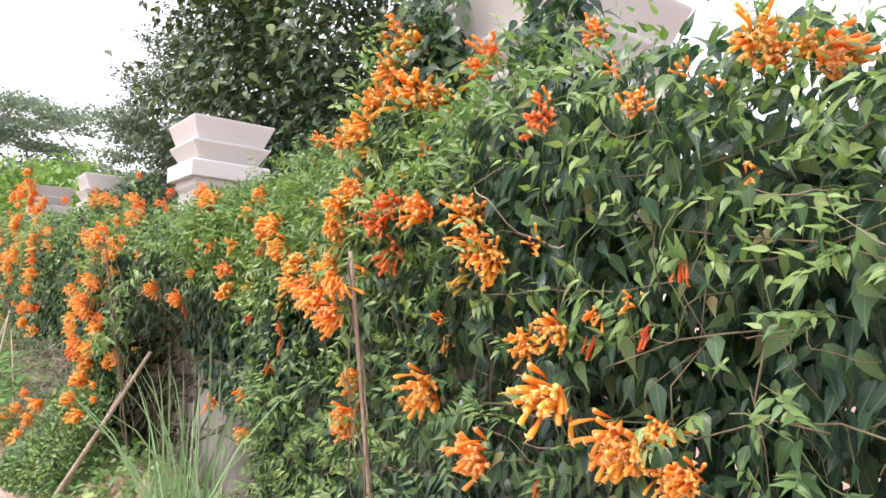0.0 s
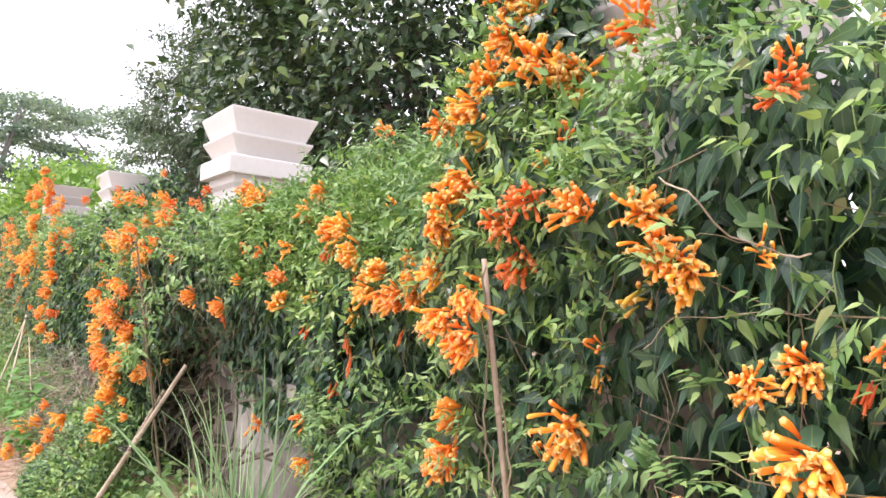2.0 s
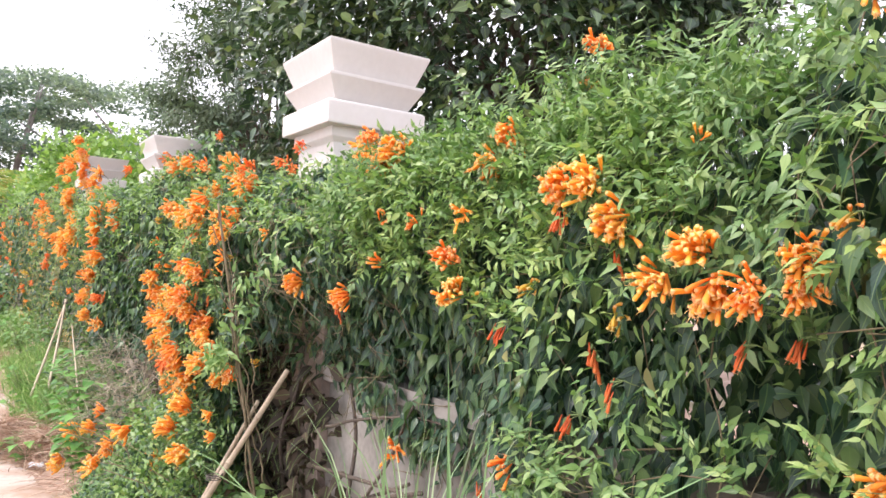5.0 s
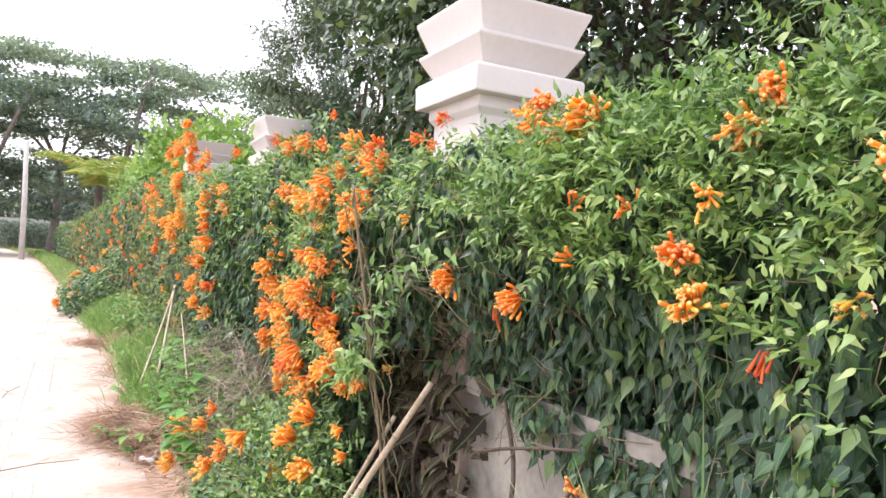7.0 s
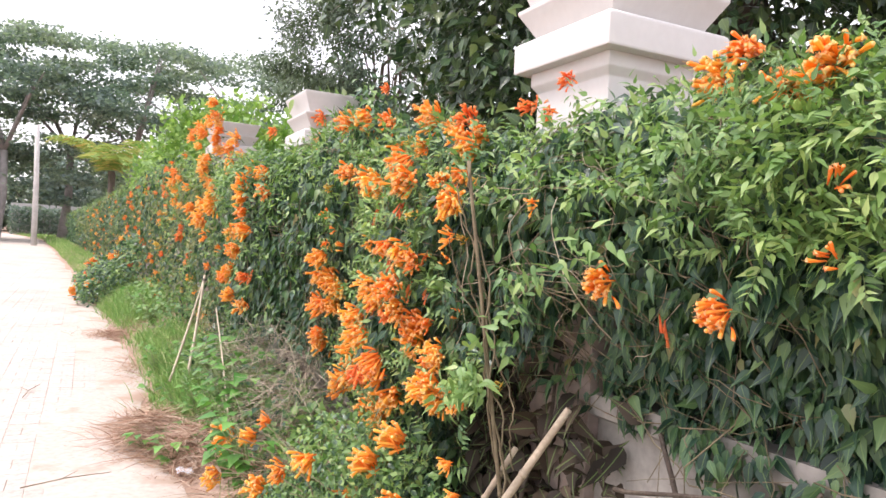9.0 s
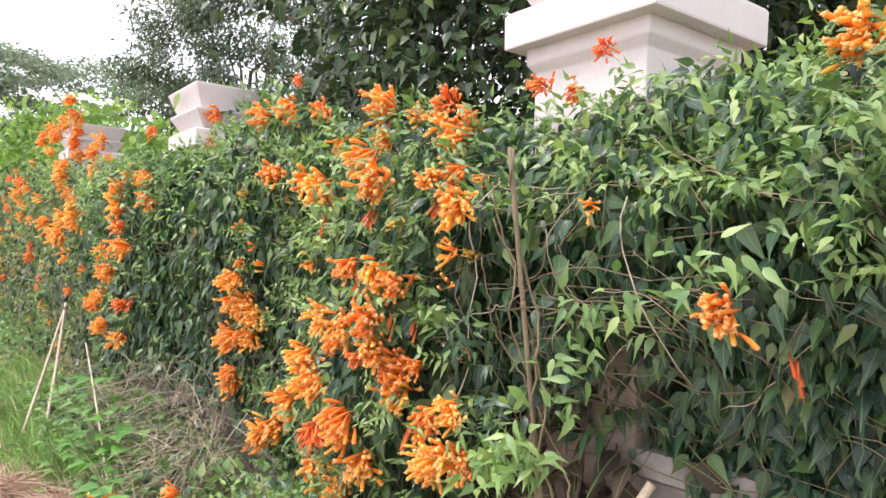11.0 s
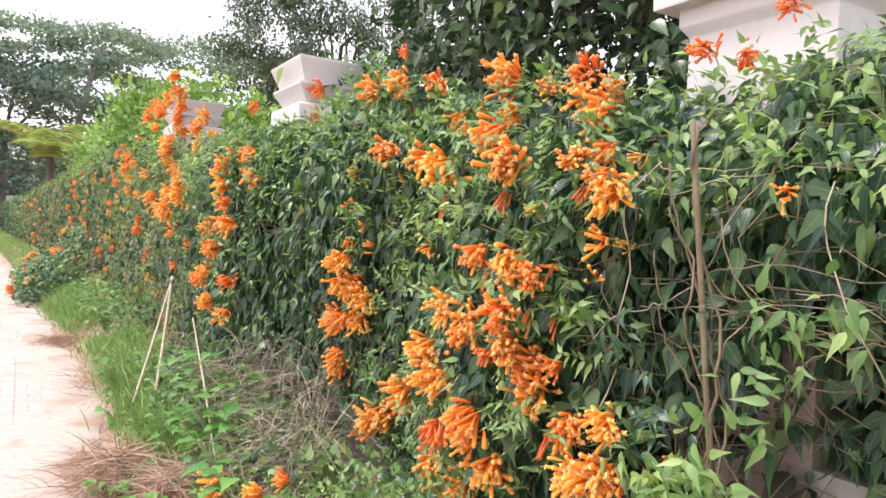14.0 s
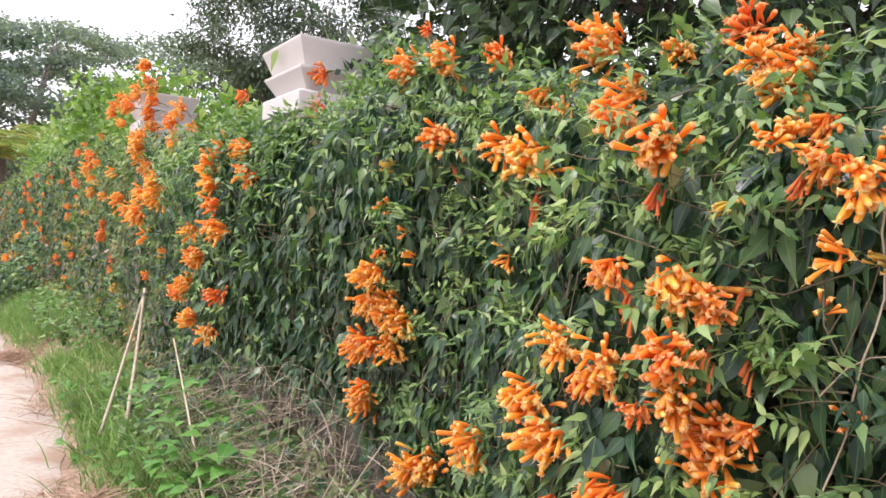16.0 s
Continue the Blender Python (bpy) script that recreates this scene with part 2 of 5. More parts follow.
SCRAP = plain_material("scrap_plastic", (0.5, 0.6, 0.75), (0.75, 0.8, 0.85), 30.0, 0.4)


# ---- mesh builders ----
def mesh_from(name, verts, tris, mat, uvs=None, smooth=True):
    me = bpy.data.meshes.new(name)
    verts, tris = np.asarray(verts, np.float32), np.asarray(tris, np.int32)
    k = tris.shape[1]
    me.vertices.add(len(verts))
    me.vertices.foreach_set("co", verts.ravel())
    me.loops.add(tris.size)
    me.loops.foreach_set("vertex_index", tris.ravel())
    me.polygons.add(len(tris))
    me.polygons.foreach_set("loop_start", np.arange(0, tris.size, k, dtype=np.int32))
    me.polygons.foreach_set("loop_total", np.full(len(tris), k, np.int32))
    me.polygons.foreach_set("use_smooth", np.full(len(tris), smooth))
    if uvs is not None:
        lay = me.uv_layers.new(name="UVMap")
        lay.data.foreach_set("uv", np.asarray(uvs, np.float32)[tris.ravel()].ravel())
    me.materials.append(mat)
    me.update()
    me.validate()
    return me


def child(ob, parent, label="", kind=""):
    ob.parent = parent
    return tagged(ob, label, "", "", kind)


def part(name, bm, mat, parent, label=""):
    me = bpy.data.meshes.new(name)
    bm.normal_update()
    bm.to_mesh(me)
    bm.free()
    me.materials.append(mat)
    return child(new(name, me), parent, label)


def thing(name, place, label, category, group="", kind=""):
    ob = new(name)
    ob.location = place
    ob.empty_display_size = 0.2
    return tagged(ob, label, category, group, kind)


def unit(v):
    return v / np.maximum(np.linalg.norm(v, axis=-1, keepdims=True), 1e-9)


def blade_shape(rows):
    """A folded leaf blade: rows of (along, half width), then a tip."""
    v, uv = [(0, 0, 0)], [(0.5, 0)]
    for a, w in rows:
        v += [(-w, a, 0.22 * w), (0, a, 0), (w, a, 0.22 * w)]
        uv += [(0.5 - 0.5 * w, a), (0.5, a), (0.5 + 0.5 * w, a)]
    v.append((0, 1, 0))
    uv.append((0.5, 1))
    t = [(0, 2, 1), (0, 3, 2)]
    for r in range(len(rows) - 1):
        a, b = 1 + 3 * r, 4 + 3 * r
        t += [(a, a + 1, b + 1), (a, b + 1, b), (a + 1, a + 2, b + 2), (a + 1, b + 2, b + 1)]
    e, z = 1 + 3 * (len(rows) - 1), len(v) - 1
    t += [(e, e + 1, z), (e + 1, e + 2, z)]
    return np.array(v, float), np.array(t), np.array(uv, float)


OVATE = blade_shape([(0.08, 0.55), (0.25, 1.0), (0.5, 0.68), (0.76, 0.2)])
SIMPLE = blade_shape([(0.4, 1.0)])
LANCE = blade_shape([(0.14, 0.78), (0.34, 1.0), (0.68, 0.4)])


def leaf_mesh(name, at, axis, face, length, width, mat, shape=OVATE, curl=0.18):
    """Many leaves in one mesh: each has a place, the way it points, the way it faces, a length and a half width."""
    v, t, uv = shape
    n = len(at)
    axis = unit(axis)
    side = unit(np.cross(axis, face))
    up = np.cross(side, axis)
    bend = (np.asarray(curl) * np.ones(n))[:, None]
    x = v[None, :, 0] * width[:, None]
    y = v[None, :, 1] * length[:, None]
    z = v[None, :, 2] * width[:, None] - bend * (v[None, :, 1] ** 2) * length[:, None]
    co = at[:, None] + x[..., None] * side[:, None] + y[..., None] * axis[:, None] + z[..., None] * up[:, None]
    tris = t[None] + (np.arange(n) * len(v))[:, None, None]
    return mesh_from(name, co.reshape(-1, 3), tris.reshape(-1, 3), mat, np.tile(uv, (n, 1)))


def strand_mesh(name, at, way, length, width, mat, droop=0.5, cuts=4):
    """Many thin blades that rise along way and bend over under their weight."""
    n = len(at)
    way = unit(way)
    side = unit(np.cross(way, rng.normal(size=(n, 3))))
    s = np.linspace(0, 1, cuts + 1)
    droop = (np.asarray(droop) * np.ones(n))[:, None, None]
    line = at[:, None] + way[:, None] * (s[None, :, None] * length[:, None, None])
    flat = np.stack([way[:, 0], way[:, 1], -0.9 + 0 * way[:, 2]], -1)
    line = line + droop * flat[:, None] * ((s**2)[None, :, None] * length[:, None, None])
    w = (width[:, None] * (1 - s[None] ** 2 * 0.95))[..., None] * side[:, None]
    co = np.stack([line - w, line + w], 2).reshape(-1, 3)
    k = np.arange(cuts)
    quad = np.stack([2 * k, 2 * k + 1, 2 * k + 3, 2 * k + 2], -1)
    faces = quad[None] + (np.arange(n) * 2 * (cuts + 1))[:, None, None]
    return mesh_from(name, co, faces.reshape(-1, 4), mat)


def tube_data(points, radii, sides=6):
    """Vertices, triangles and lengthwise coordinates of a round rod through points."""
    p = np.asarray(points, float)
    d = unit(np.gradient(p, axis=0))
    ref = np.array([0.31, 0.17, 0.93]) if abs(d[0, 2]) < 0.9 else np.array([0.9, 0.3, 0.1])
    a = unit(np.cross(d, ref))
    b = np.cross(d, a)
    ang = np.linspace(0, 2 * np.pi, sides, endpoint=False)
    ring = (np.cos(ang)[None, :, None] * a[:, None] + np.sin(ang)[None, :, None] * b[:, None]) * np.asarray(radii, float)[:, None, None]
    m = len(p)
    co = np.concatenate([(p[:, None] + ring).reshape(-1, 3), p[:1], p[-1:]])
    tris = []
    for r in range(m - 1):
        for k in range(sides):
            i, j = r * sides + k, r * sides + (k + 1) % sides
            tris += [(i, j, j + sides), (i, j + sides, i + sides)]
    for k in range(sides):
        tris.append((m * sides, (k + 1) % sides, k))
        tris.append((m * sides + 1, (m - 1) * sides + k, (m - 1) * sides + (k + 1) % sides))
    along = np.concatenate([np.repeat(np.linspace(0, 1, m), sides), [0, 1]])
    return co, np.array(tris), np.stack([0 * along + 0.5, along], -1)


def rods_mesh(name, rods, mat, sides=6):
    vs, ts, us, k = [], [], [], 0
    for points, radii in rods:
        v, t, u = tube_data(points, radii, sides)
        vs.append(v), ts.append(t + k), us.append(u)
        k += len(v)
    return mesh_from(name, np.concatenate(vs), np.concatenate(ts), mat, np.concatenate(us))


def box_into(bm, lo, hi, bevel=0.0):
    verts = [bm.verts.new((x, y, z)) for z in (lo[2], hi[2]) for y in (lo[1], hi[1]) for x in (lo[0], hi[0])]
    faces = [bm.faces.new([verts[i] for i in q]) for q in ((0, 2, 3, 1), (4, 5, 7, 6), (0, 1, 5, 4), (1, 3, 7, 5), (3, 2, 6, 7), (2, 0, 4, 6))]
    if bevel:
        edges = {e for f in faces for e in f.edges}
        bmesh.ops.bevel(bm, geom=list(edges), offset=bevel, segments=2, affect="EDGES", profile=0.6)


def rings_mesh(rings, bevel=0.006):
    """A square profile stacked from (half width, height), closed below and above."""
    bm = bmesh.new()
    loops = [[bm.verts.new((sx * w, sy * w, z)) for sx, sy in ((-1, -1), (1, -1), (1, 1), (-1, 1))] for w, z in rings]
    for a, b in zip(loops, loops[1:]):
        for k in range(4):
            bm.faces.new((a[k], a[(k + 1) % 4], b[(k + 1) % 4], b[k]))
    bm.faces.new(loops[0][::-1])
    bm.faces.new(loops[-1])
    if bevel:
        bmesh.ops.bevel(bm, geom=list(bm.edges), offset=bevel, segments=2, affect="EDGES", profile=0.6)
    return bm


# ---- the lie of the land ----
def edge(y):
    """Where the road ends and the verge begins."""
    return np.interp(y, [-30, 8, 11, 13.5, 16, 19, 23.6, 31.7, 50, 71, 84, 140], [1.05, 1.03, 0.95, 0.9, 0.77, 0.6, 0.37, -0.1, -1.2, -2.8, -5, -16])


def bend(y):
    """The wall and its vine swing to the left far down the road."""
    y = np.asarray(y, float)
    k = np.clip(y - 12, 0, 18)
    return -0.0016 * k**2 - 0.0576 * np.clip(y - 30, 0, None)


def lumps(x, y):
    return 0.03 * np.sin(3.1 * x + 1.7 * y) * np.sin(2.3 * y - 0.8 * x) + 0.02 * np.sin(7.3 * x + 2.0) * np.sin(5.9 * y)


def ground_height(x, y):
    x, y = np.asarray(x, float), np.asarray(y, float)
    rise = np.clip((x - edge(y)) / 0.7, 0, 1)
    bank = rise * rise * (3 - 2 * rise)
    near = np.clip((90 - np.abs(y)) / 40, 0, 1) * np.clip((40 - np.abs(x)) / 20, 0, 1)
    return np.where(x < edge(y), -0.03, -0.03 + near * bank * (0.33 + lumps(x, y)))


def sheet(name, xs, ys, height, mat):
    gx, gy = np.meshgrid(xs, ys)
    co = np.stack([gx, gy, height(gx, gy)], -1).reshape(-1, 3)
    w, h = len(xs), len(ys)
    i = (np.arange(h - 1)[:, None] * w + np.arange(w - 1)[None]).ravel()
    return mesh_from(name, co, np.stack([i, i + 1, i + w + 1, i + w], -1), mat)


gxs = np.concatenate([[-900, -300, -100, -40, -15, -7, -5], np.arange(-3, 4, 0.13), [4.5, 6, 9, 15, 40, 100, 300, 900]])
gys = np.concatenate([[-900, -300, -100, -40, -15, -5], np.arange(-3, 34, 0.16), np.arange(34, 90, 2.0), [100, 140, 300, 900]])
ground = tagged(new("ground", sheet("ground", gxs, gys, ground_height, EARTH)), "bare brown earth with patches of low green growth", "ground", kind="structure")


def road_mesh():
    ys = np.concatenate([[-60, -30, -12, -5], np.arange(-3, 34, 0.12), np.arange(34, 130, 1.0)])
    wob = 0.05 * np.sin(ys * 1.13) + 0.035 * np.sin(ys * 2.7 + 1) + 0.012 * np.sin(ys * 9.7) + 0.05
    right = edge(ys) + wob - 0.05 - 0.22 * np.exp(-((ys - 9.7) / 0.7) ** 2)
    cross = np.array([1.0, 0.985, 0.95, 0.85, 0.5, 0.2, 0.0])
    left = edge(ys) - 5.2
    gx = left[:, None] + (right - left)[:, None] * cross[None]
    z = np.array([-0.022, -0.004, 0.003, 0.0075, 0.0085, 0.004, -0.02])[None] + 0 * gx
    co = np.stack([gx, ys[:, None] + 0 * gx, z], -1).reshape(-1, 3)
    w, h = len(cross), len(ys)
    i = (np.arange(h - 1)[:, None] * w + np.arange(w - 1)[None]).ravel()
    uvs = np.stack([cross[None] + 0 * gx, ys[:, None] + 0 * gx], -1).reshape(-1, 2)
    return mesh_from("road", co, np.stack([i, i + w, i + w + 1, i + 1], -1), ROAD, uvs)


road = tagged(new("road", road_mesh()), "pale sun-bleached block-paved lane with a ragged dirt edge", "road", kind="structure")


def paver_block(turned):
    """One concrete block with softened upper edges."""
    a, b, h = (0.049, 0.0995, 0.03) if turned else (0.0995, 0.049, 0.03)
    e = 0.0035
    v = [(sx * a, sy * b, z) for z in (-0.01, h - e) for sx, sy in ((-1, -1), (1, -1), (1, 1), (-1, 1))]
    v += [(sx * (a - e), sy * (b - e), h) for sx, sy in ((-1, -1), (1, -1), (1, 1), (-1, 1))]
    f = [(4 * r + k, 4 * r + (k + 1) % 4, 4 * r + 4 + (k + 1) % 4, 4 * r + 4 + k) for r in (0, 1) for k in range(4)] + [(8, 9, 10, 11)]
    return np.array(v), np.array(f)


def lay_pavers():
    """Blocks in pairs, each pair turned across the next; singly where the lane is passed nearest."""
    stock = [mesh_from("paver", *paver_block(k), PAVER, smooth=False) for k in (0, 1)]
    vs, fs, k, single = [], [], 0, 0
    for j in range(int((46 - 2.0) / 0.204)):
        for i in range(-17, 6):
            cx, cy = i * 0.204 + 0.02, 2.0 + j * 0.204
            turned = (i + j) % 2
            for e in (-0.051, 0.051):
                x, y = (cx + e, cy) if turned else (cx, cy + e)
                rim = float(edge(y)) - 0.42 + 0.13 * math.sin(1.13 * y) + 0.06 * math.sin(2.7 * y + 1) - 0.24 * math.exp(-(((y - 9.5) / 0.9) ** 2)) - 0.5 * math.exp(-(((y - 15.1) / 0.55) ** 2)) + 0.1 * math.exp(-(((y - 16.7) / 0.5) ** 2)) - 0.2 * math.exp(-(((y - 19.6) / 0.5) ** 2))
                if x > rim + rng.normal(0, 0.02):
                    continue
                z = -0.018 + rng.normal(0, 0.0012) - 0.012 * max(0.0, 1 - (rim - x) / 0.35)
                if 8.4 < y < 13.0 and x > -0.5 and single < 300:
                    ob = child(new("paver", stock[turned]), road)
                    ob.location = (x, y, z)
                    single += 1
                else:
                    v, f = paver_block(turned)
                    vs.append(v + np.array([x, y, z]))
                    fs.append(f + k)
                    k += len(v)
    child(new("block_paving", mesh_from("block_paving", np.concatenate(vs), np.concatenate(fs), PAVER_REST, smooth=False)), road, kind="stuff")


lay_pavers()


# ---- boundary wall and its pillars ----
def wall_mesh():
    ys = np.concatenate([np.arange(-2, 30, 1.0), np.arange(30, 62, 4.0)])
    xs = 2.0 + bend(ys)
    prof = np.array([(0.0, -0.1), (0.0, 0.97), (-0.04, 0.99), (-0.04, 1.06), (0.26, 1.06), (0.26, 0.99), (0.22, 0.97), (0.22, -0.1)])
    co = np.stack([xs[:, None] + prof[None, :, 0], ys[:, None] + 0 * prof[None, :, 0], prof[None, :, 1] + 0 * xs[:, None]], -1).reshape(-1, 3)
    w, h = len(prof), len(ys)
    i = (np.arange(h - 1)[:, None] * w + np.arange(w - 1)[None]).ravel()
    return mesh_from("boundary_wall", co, np.stack([i, i + 1, i + w + 1, i + w], -1), PLASTER, smooth=False)


wall = tagged(new("wall_boundary", wall_mesh()), "stained grey plaster wall under the hanging vine", "wall", kind="structure")


def pillar(y, x=2.185, lift=0.0, neck=WHITE_PAINT, label="white painted concrete pillar with two flared planter tiers"):
    base = thing("gate_pillar", (x, y, 0), label, "pillar", "white pillars along the wall")
    part("shaft", rings_mesh([(0.225, -0.05), (0.225, 1.9)]), RAW_PLASTER, base, "raw grey-brown plaster shaft")
    part("neck", rings_mesh([(0.222, 1.895), (0.222, 2.17 + lift), (0.245, 2.2 + lift), (0.245, 2.252 + lift)]), neck, base)
    slab = part("cap_slab", rings_mesh([(0.3, 2.25 + lift), (0.302, 2.362 + lift), (0.29, 2.372 + lift)], 0.008), WHITE_PAINT, base)
    low = part("lower_tier", rings_mesh([(0.222, 2.366 + lift), (0.226, 2.378 + lift), (0.296, 2.492 + lift), (0.297, 2.506 + lift), (0.25, 2.512 + lift)], 0.003), WHITE_PAINT, base)
    top = part("upper_tier", rings_mesh([(0.254, 2.507 + lift), (0.258, 2.52 + lift), (0.312, 2.655 + lift), (0.313, 2.668 + lift), (0.275, 2.668 + lift), (0.255, 2.6 + lift)], 0.003), WHITE_PAINT, base)
    return base


pillar(2.73, 2.2, -0.145, WHITE_PAINT, "white concrete pillar wrapped in flowering vine to its cap")
pillar(6.165, 2.16).scale.x = 0.92
pillar(9.735, 2.13, 0.01)
pillar(14.17, 2.1, 0.34, WHITE_PAINT, "white concrete pillar cap half buried in orange flowers")

# ---- the flame vine ----
FULL_BLOOMS_A = [
    (1.56, 1.94, 0.086), (1.59, 1.97, 0.058), (1.63, 1.95, 0.068), (1.67, 1.99, 0.09), (1.75, 1.18, 0.069), (1.81, 1.26, 0.066), (1.83, 1.16, 0.079), (1.87, 1.88, 0.059),
    (1.9, 1.2, 0.087), (1.95, 1.23, 0.111), (2.05, 1.29, 0.115), (2.09, 1.43, 0.078), (2.17, 1.39, 0.068), (2.19, 2.17, 0.083), (2.29, 1.12, 0.11), (2.32, 1.59, 0.094),
    (2.38, 1.63, 0.103), (2.42, 1.7, 0.098), (2.54, 1.71, 0.094), (2.65, 2.23, 0.11), (2.67, 1.24, 0.118), (2.83, 2.12, 0.106), (2.87, 2.14, 0.149), (2.97, 2.24, 0.09),
    (2.97, 2.33, 0.139), (3.05, 1.83, 0.108), (3.05, 2.04, 0.109), (3.05, 2.13, 0.101), (3.07, 1.77, 0.089), (3.08, 2.43, 0.116), (3.09, 1.71, 0.098), (3.12, 1.59, 0.077),
]
FULL_BLOOMS_B = [
    (3.2, 1.08, 0.095), (3.22, 1.19, 0.106), (3.22, 2.03, 0.096), (3.32, 1.01, 0.128), (3.33, 1.58, 0.079), (3.34, 1.53, 0.073), (3.43, 1.52, 0.082), (3.52, 1.52, 0.1),
    (3.54, 1.6, 0.1), (3.66, 1.53, 0.1), (3.8, 1.67, 0.11), (3.88, 1.76, 0.1), (3.99, 1.76, 0.11), (4.18, 0.85, 0.086), (4.34, 1.96, 0.1), (4.38, 1.87, 0.09),
    (4.46, 1.47, 0.1), (4.5, 1.57, 0.09), (4.95, 1.98, 0.11), (5.06, 1.94, 0.1), (5.1, 1.43, 0.1), (5.18, 2.06, 0.1), (5.33, 2.03, 0.12), (5.47, 1.47, 0.1),
    (6.18, 1.7, 0.106), (6.25, 1, 0.085), (6.27, 1.75, 0.084), (6.3, 0.98, 0.103), (6.3, 1.12, 0.093), (6.31, 1.82, 0.087), (6.35, 0.96, 0.076), (6.36, 1.78, 0.087),
]
FULL_BLOOMS_C = [
    (6.37, 1.25, 0.07), (6.44, 1.17, 0.108), (6.44, 1.23, 0.117), (6.44, 1.48, 0.089), (6.44, 1.93, 0.126), (6.45, 1.99, 0.096), (6.47, 1.37, 0.104), (6.48, 1.29, 0.109),
    (6.51, 1.52, 0.138), (6.51, 1.98, 0.097), (6.59, 0.93, 0.115), (6.59, 1.08, 0.126), (6.59, 1.79, 0.127), (6.63, 1, 0.1), (6.67, 1.34, 0.101), (6.67, 1.53, 0.09),
    (6.75, 1.89, 0.129), (6.78, 0.81, 0.09), (6.79, 1.15, 0.113), (6.79, 1.36, 0.099), (6.8, 2.06, 0.092), (6.81, 1.97, 0.081), (6.87, 1.22, 0.117), (7.01, 0.74, 0.107),
    (7.05, 0.8, 0.121), (7.07, 1.8, 0.137), (7.08, 2.13, 0.154), (7.2, 1.84, 0.123), (7.25, 2.02, 0.096), (7.26, 0.99, 0.138), (7.51, 2.17, 0.105), (7.55, 1.9, 0.11),
]
FULL_BLOOMS_D = [
    (7.77, 0.74, 0.164), (7.8, 2.24, 0.138), (7.92, 1.29, 0.154), (7.96, 1.16, 0.109), (7.96, 1.44, 0.129), (7.99, 2.21, 0.131), (8.06, 1.33, 0.127), (8.12, 0.99, 0.141),
    (8.15, 1.15, 0.15), (8.18, 0.9, 0.116), (9.36, 1.87, 0.126), (9.44, 1.57, 0.148), (9.46, 2.03, 0.151), (9.52, 1.7, 0.114), (9.61, 1.81, 0.124), (9.71, 1.93, 0.127),
    (9.96, 0.96, 0.195), (9.98, 1.41, 0.141), (10.18, 1.55, 0.138), (10.32, 1.2, 0.166), (11.02, 1.79, 0.238), (11.31, 1.68, 0.172), (11.67, 2.33, 0.216), (11.83, 2.03, 0.27),
    (11.84, 2.33, 0.24), (11.94, 2.2, 0.22), (12.31, 1.79, 0.208), (12.66, 2.86, 0.289), (12.87, 2.49, 0.273), (13.85, 2.9, 0.277), (14.35, 2.84, 0.291), (14.52, 2.19, 0.335),
]
SMALL_BLOOMS_A = [
    (1.65, 1.73, 0.043), (1.73, 1.9, 0.046), (1.8, 1.95, 0.048), (1.9, 1.5, 0.049), (1.95, 1.98, 0.046), (1.96, 1.47, 0.044), (2.09, 1.93, 0.065), (2.16, 1.62, 0.056),
    (2.42, 1.55, 0.083), (2.55, 1.43, 0.045), (2.59, 1.37, 0.038), (2.69, 1.91, 0.064), (2.71, 1.84, 0.063), (2.72, 1.17, 0.063), (2.91, 1.55, 0.076), (3, 1.96, 0.08),
    (3.19, 1.64, 0.061), (3.6, 1.83, 0.05), (3.8, 1.45, 0.08), (4.04, 1.51, 0.065), (4.19, 1.02, 0.086), (4.42, 1.72, 0.08), (4.65, 1.7, 0.075), (4.83, 1.56, 0.08),
    (4.85, 1.71, 0.075), (5.05, 0.85, 0.107),
]
SMALL_BLOOMS_B = [
    (5.79, 1.69, 0.049), (6.09, 1.07, 0.066), (6.15, 1.78, 0.06), (6.16, 1.57, 0.055), (6.22, 1.3, 0.066), (6.22, 1.58, 0.081), (6.25, 1.48, 0.068), (6.38, 1.66, 0.06),
    (7.01, 1.94, 0.067), (7.07, 2.02, 0.06), (7.18, 1.53, 0.085), (7.75, 1.59, 0.073), (7.77, 1.5, 0.086), (7.87, 1.83, 0.088), (7.88, 1.68, 0.09), (7.98, 1.52, 0.083),
    (8.01, 0.63, 0.079), (9.75, 2.05, 0.113), (10.95, 2.28, 0.148), (11.11, 1.51, 0.14), (11.12, 1.37, 0.123), (11.45, 1.17, 0.128), (12.5, 2.04, 0.157), (15.02, 1.29, 0.175),
    (15.86, 2.67, 0.24),
]
HANGING_BLOOMS_A = [
    (1.8, 1.58, 0.026), (1.87, 1.45, 0.049), (1.99, 1.42, 0.04), (2.15, 1.09, 0.055), (3.38, 1.43, 0.044), (3.48, 1.41, 0.06), (3.8, 1.59, 0.06), (3.82, 1.29, 0.073),
    (3.91, 1.36, 0.085), (3.95, 1.69, 0.06), (3.99, 1.18, 0.075), (4.3, 1.39, 0.07), (4.67, 0.8, 0.07), (5.41, 1.38, 0.071), (6.29, 1.71, 0.045), (6.34, 1.1, 0.085),
    (6.37, 1.38, 0.037), (6.38, 1.51, 0.055), (6.42, 1.39, 0.066), (6.57, 1.7, 0.079), (6.61, 1.48, 0.08), (7.01, 1.7, 0.095), (7.55, 1.81, 0.051),
]
RUSTY_BLOOMS_A = [
    (2.1, 1.88, 0.071), (2.73, 1.75, 0.094), (2.81, 1.62, 0.099), (2.82, 1.7, 0.106), (6.56, 1.26, 0.047), (6.58, 2.07, 0.101), (6.7, 1.3, 0.074), (6.75, 1.01, 0.094),
    (9.61, 1.21, 0.117), (12.93, 1.5, 0.153),
]
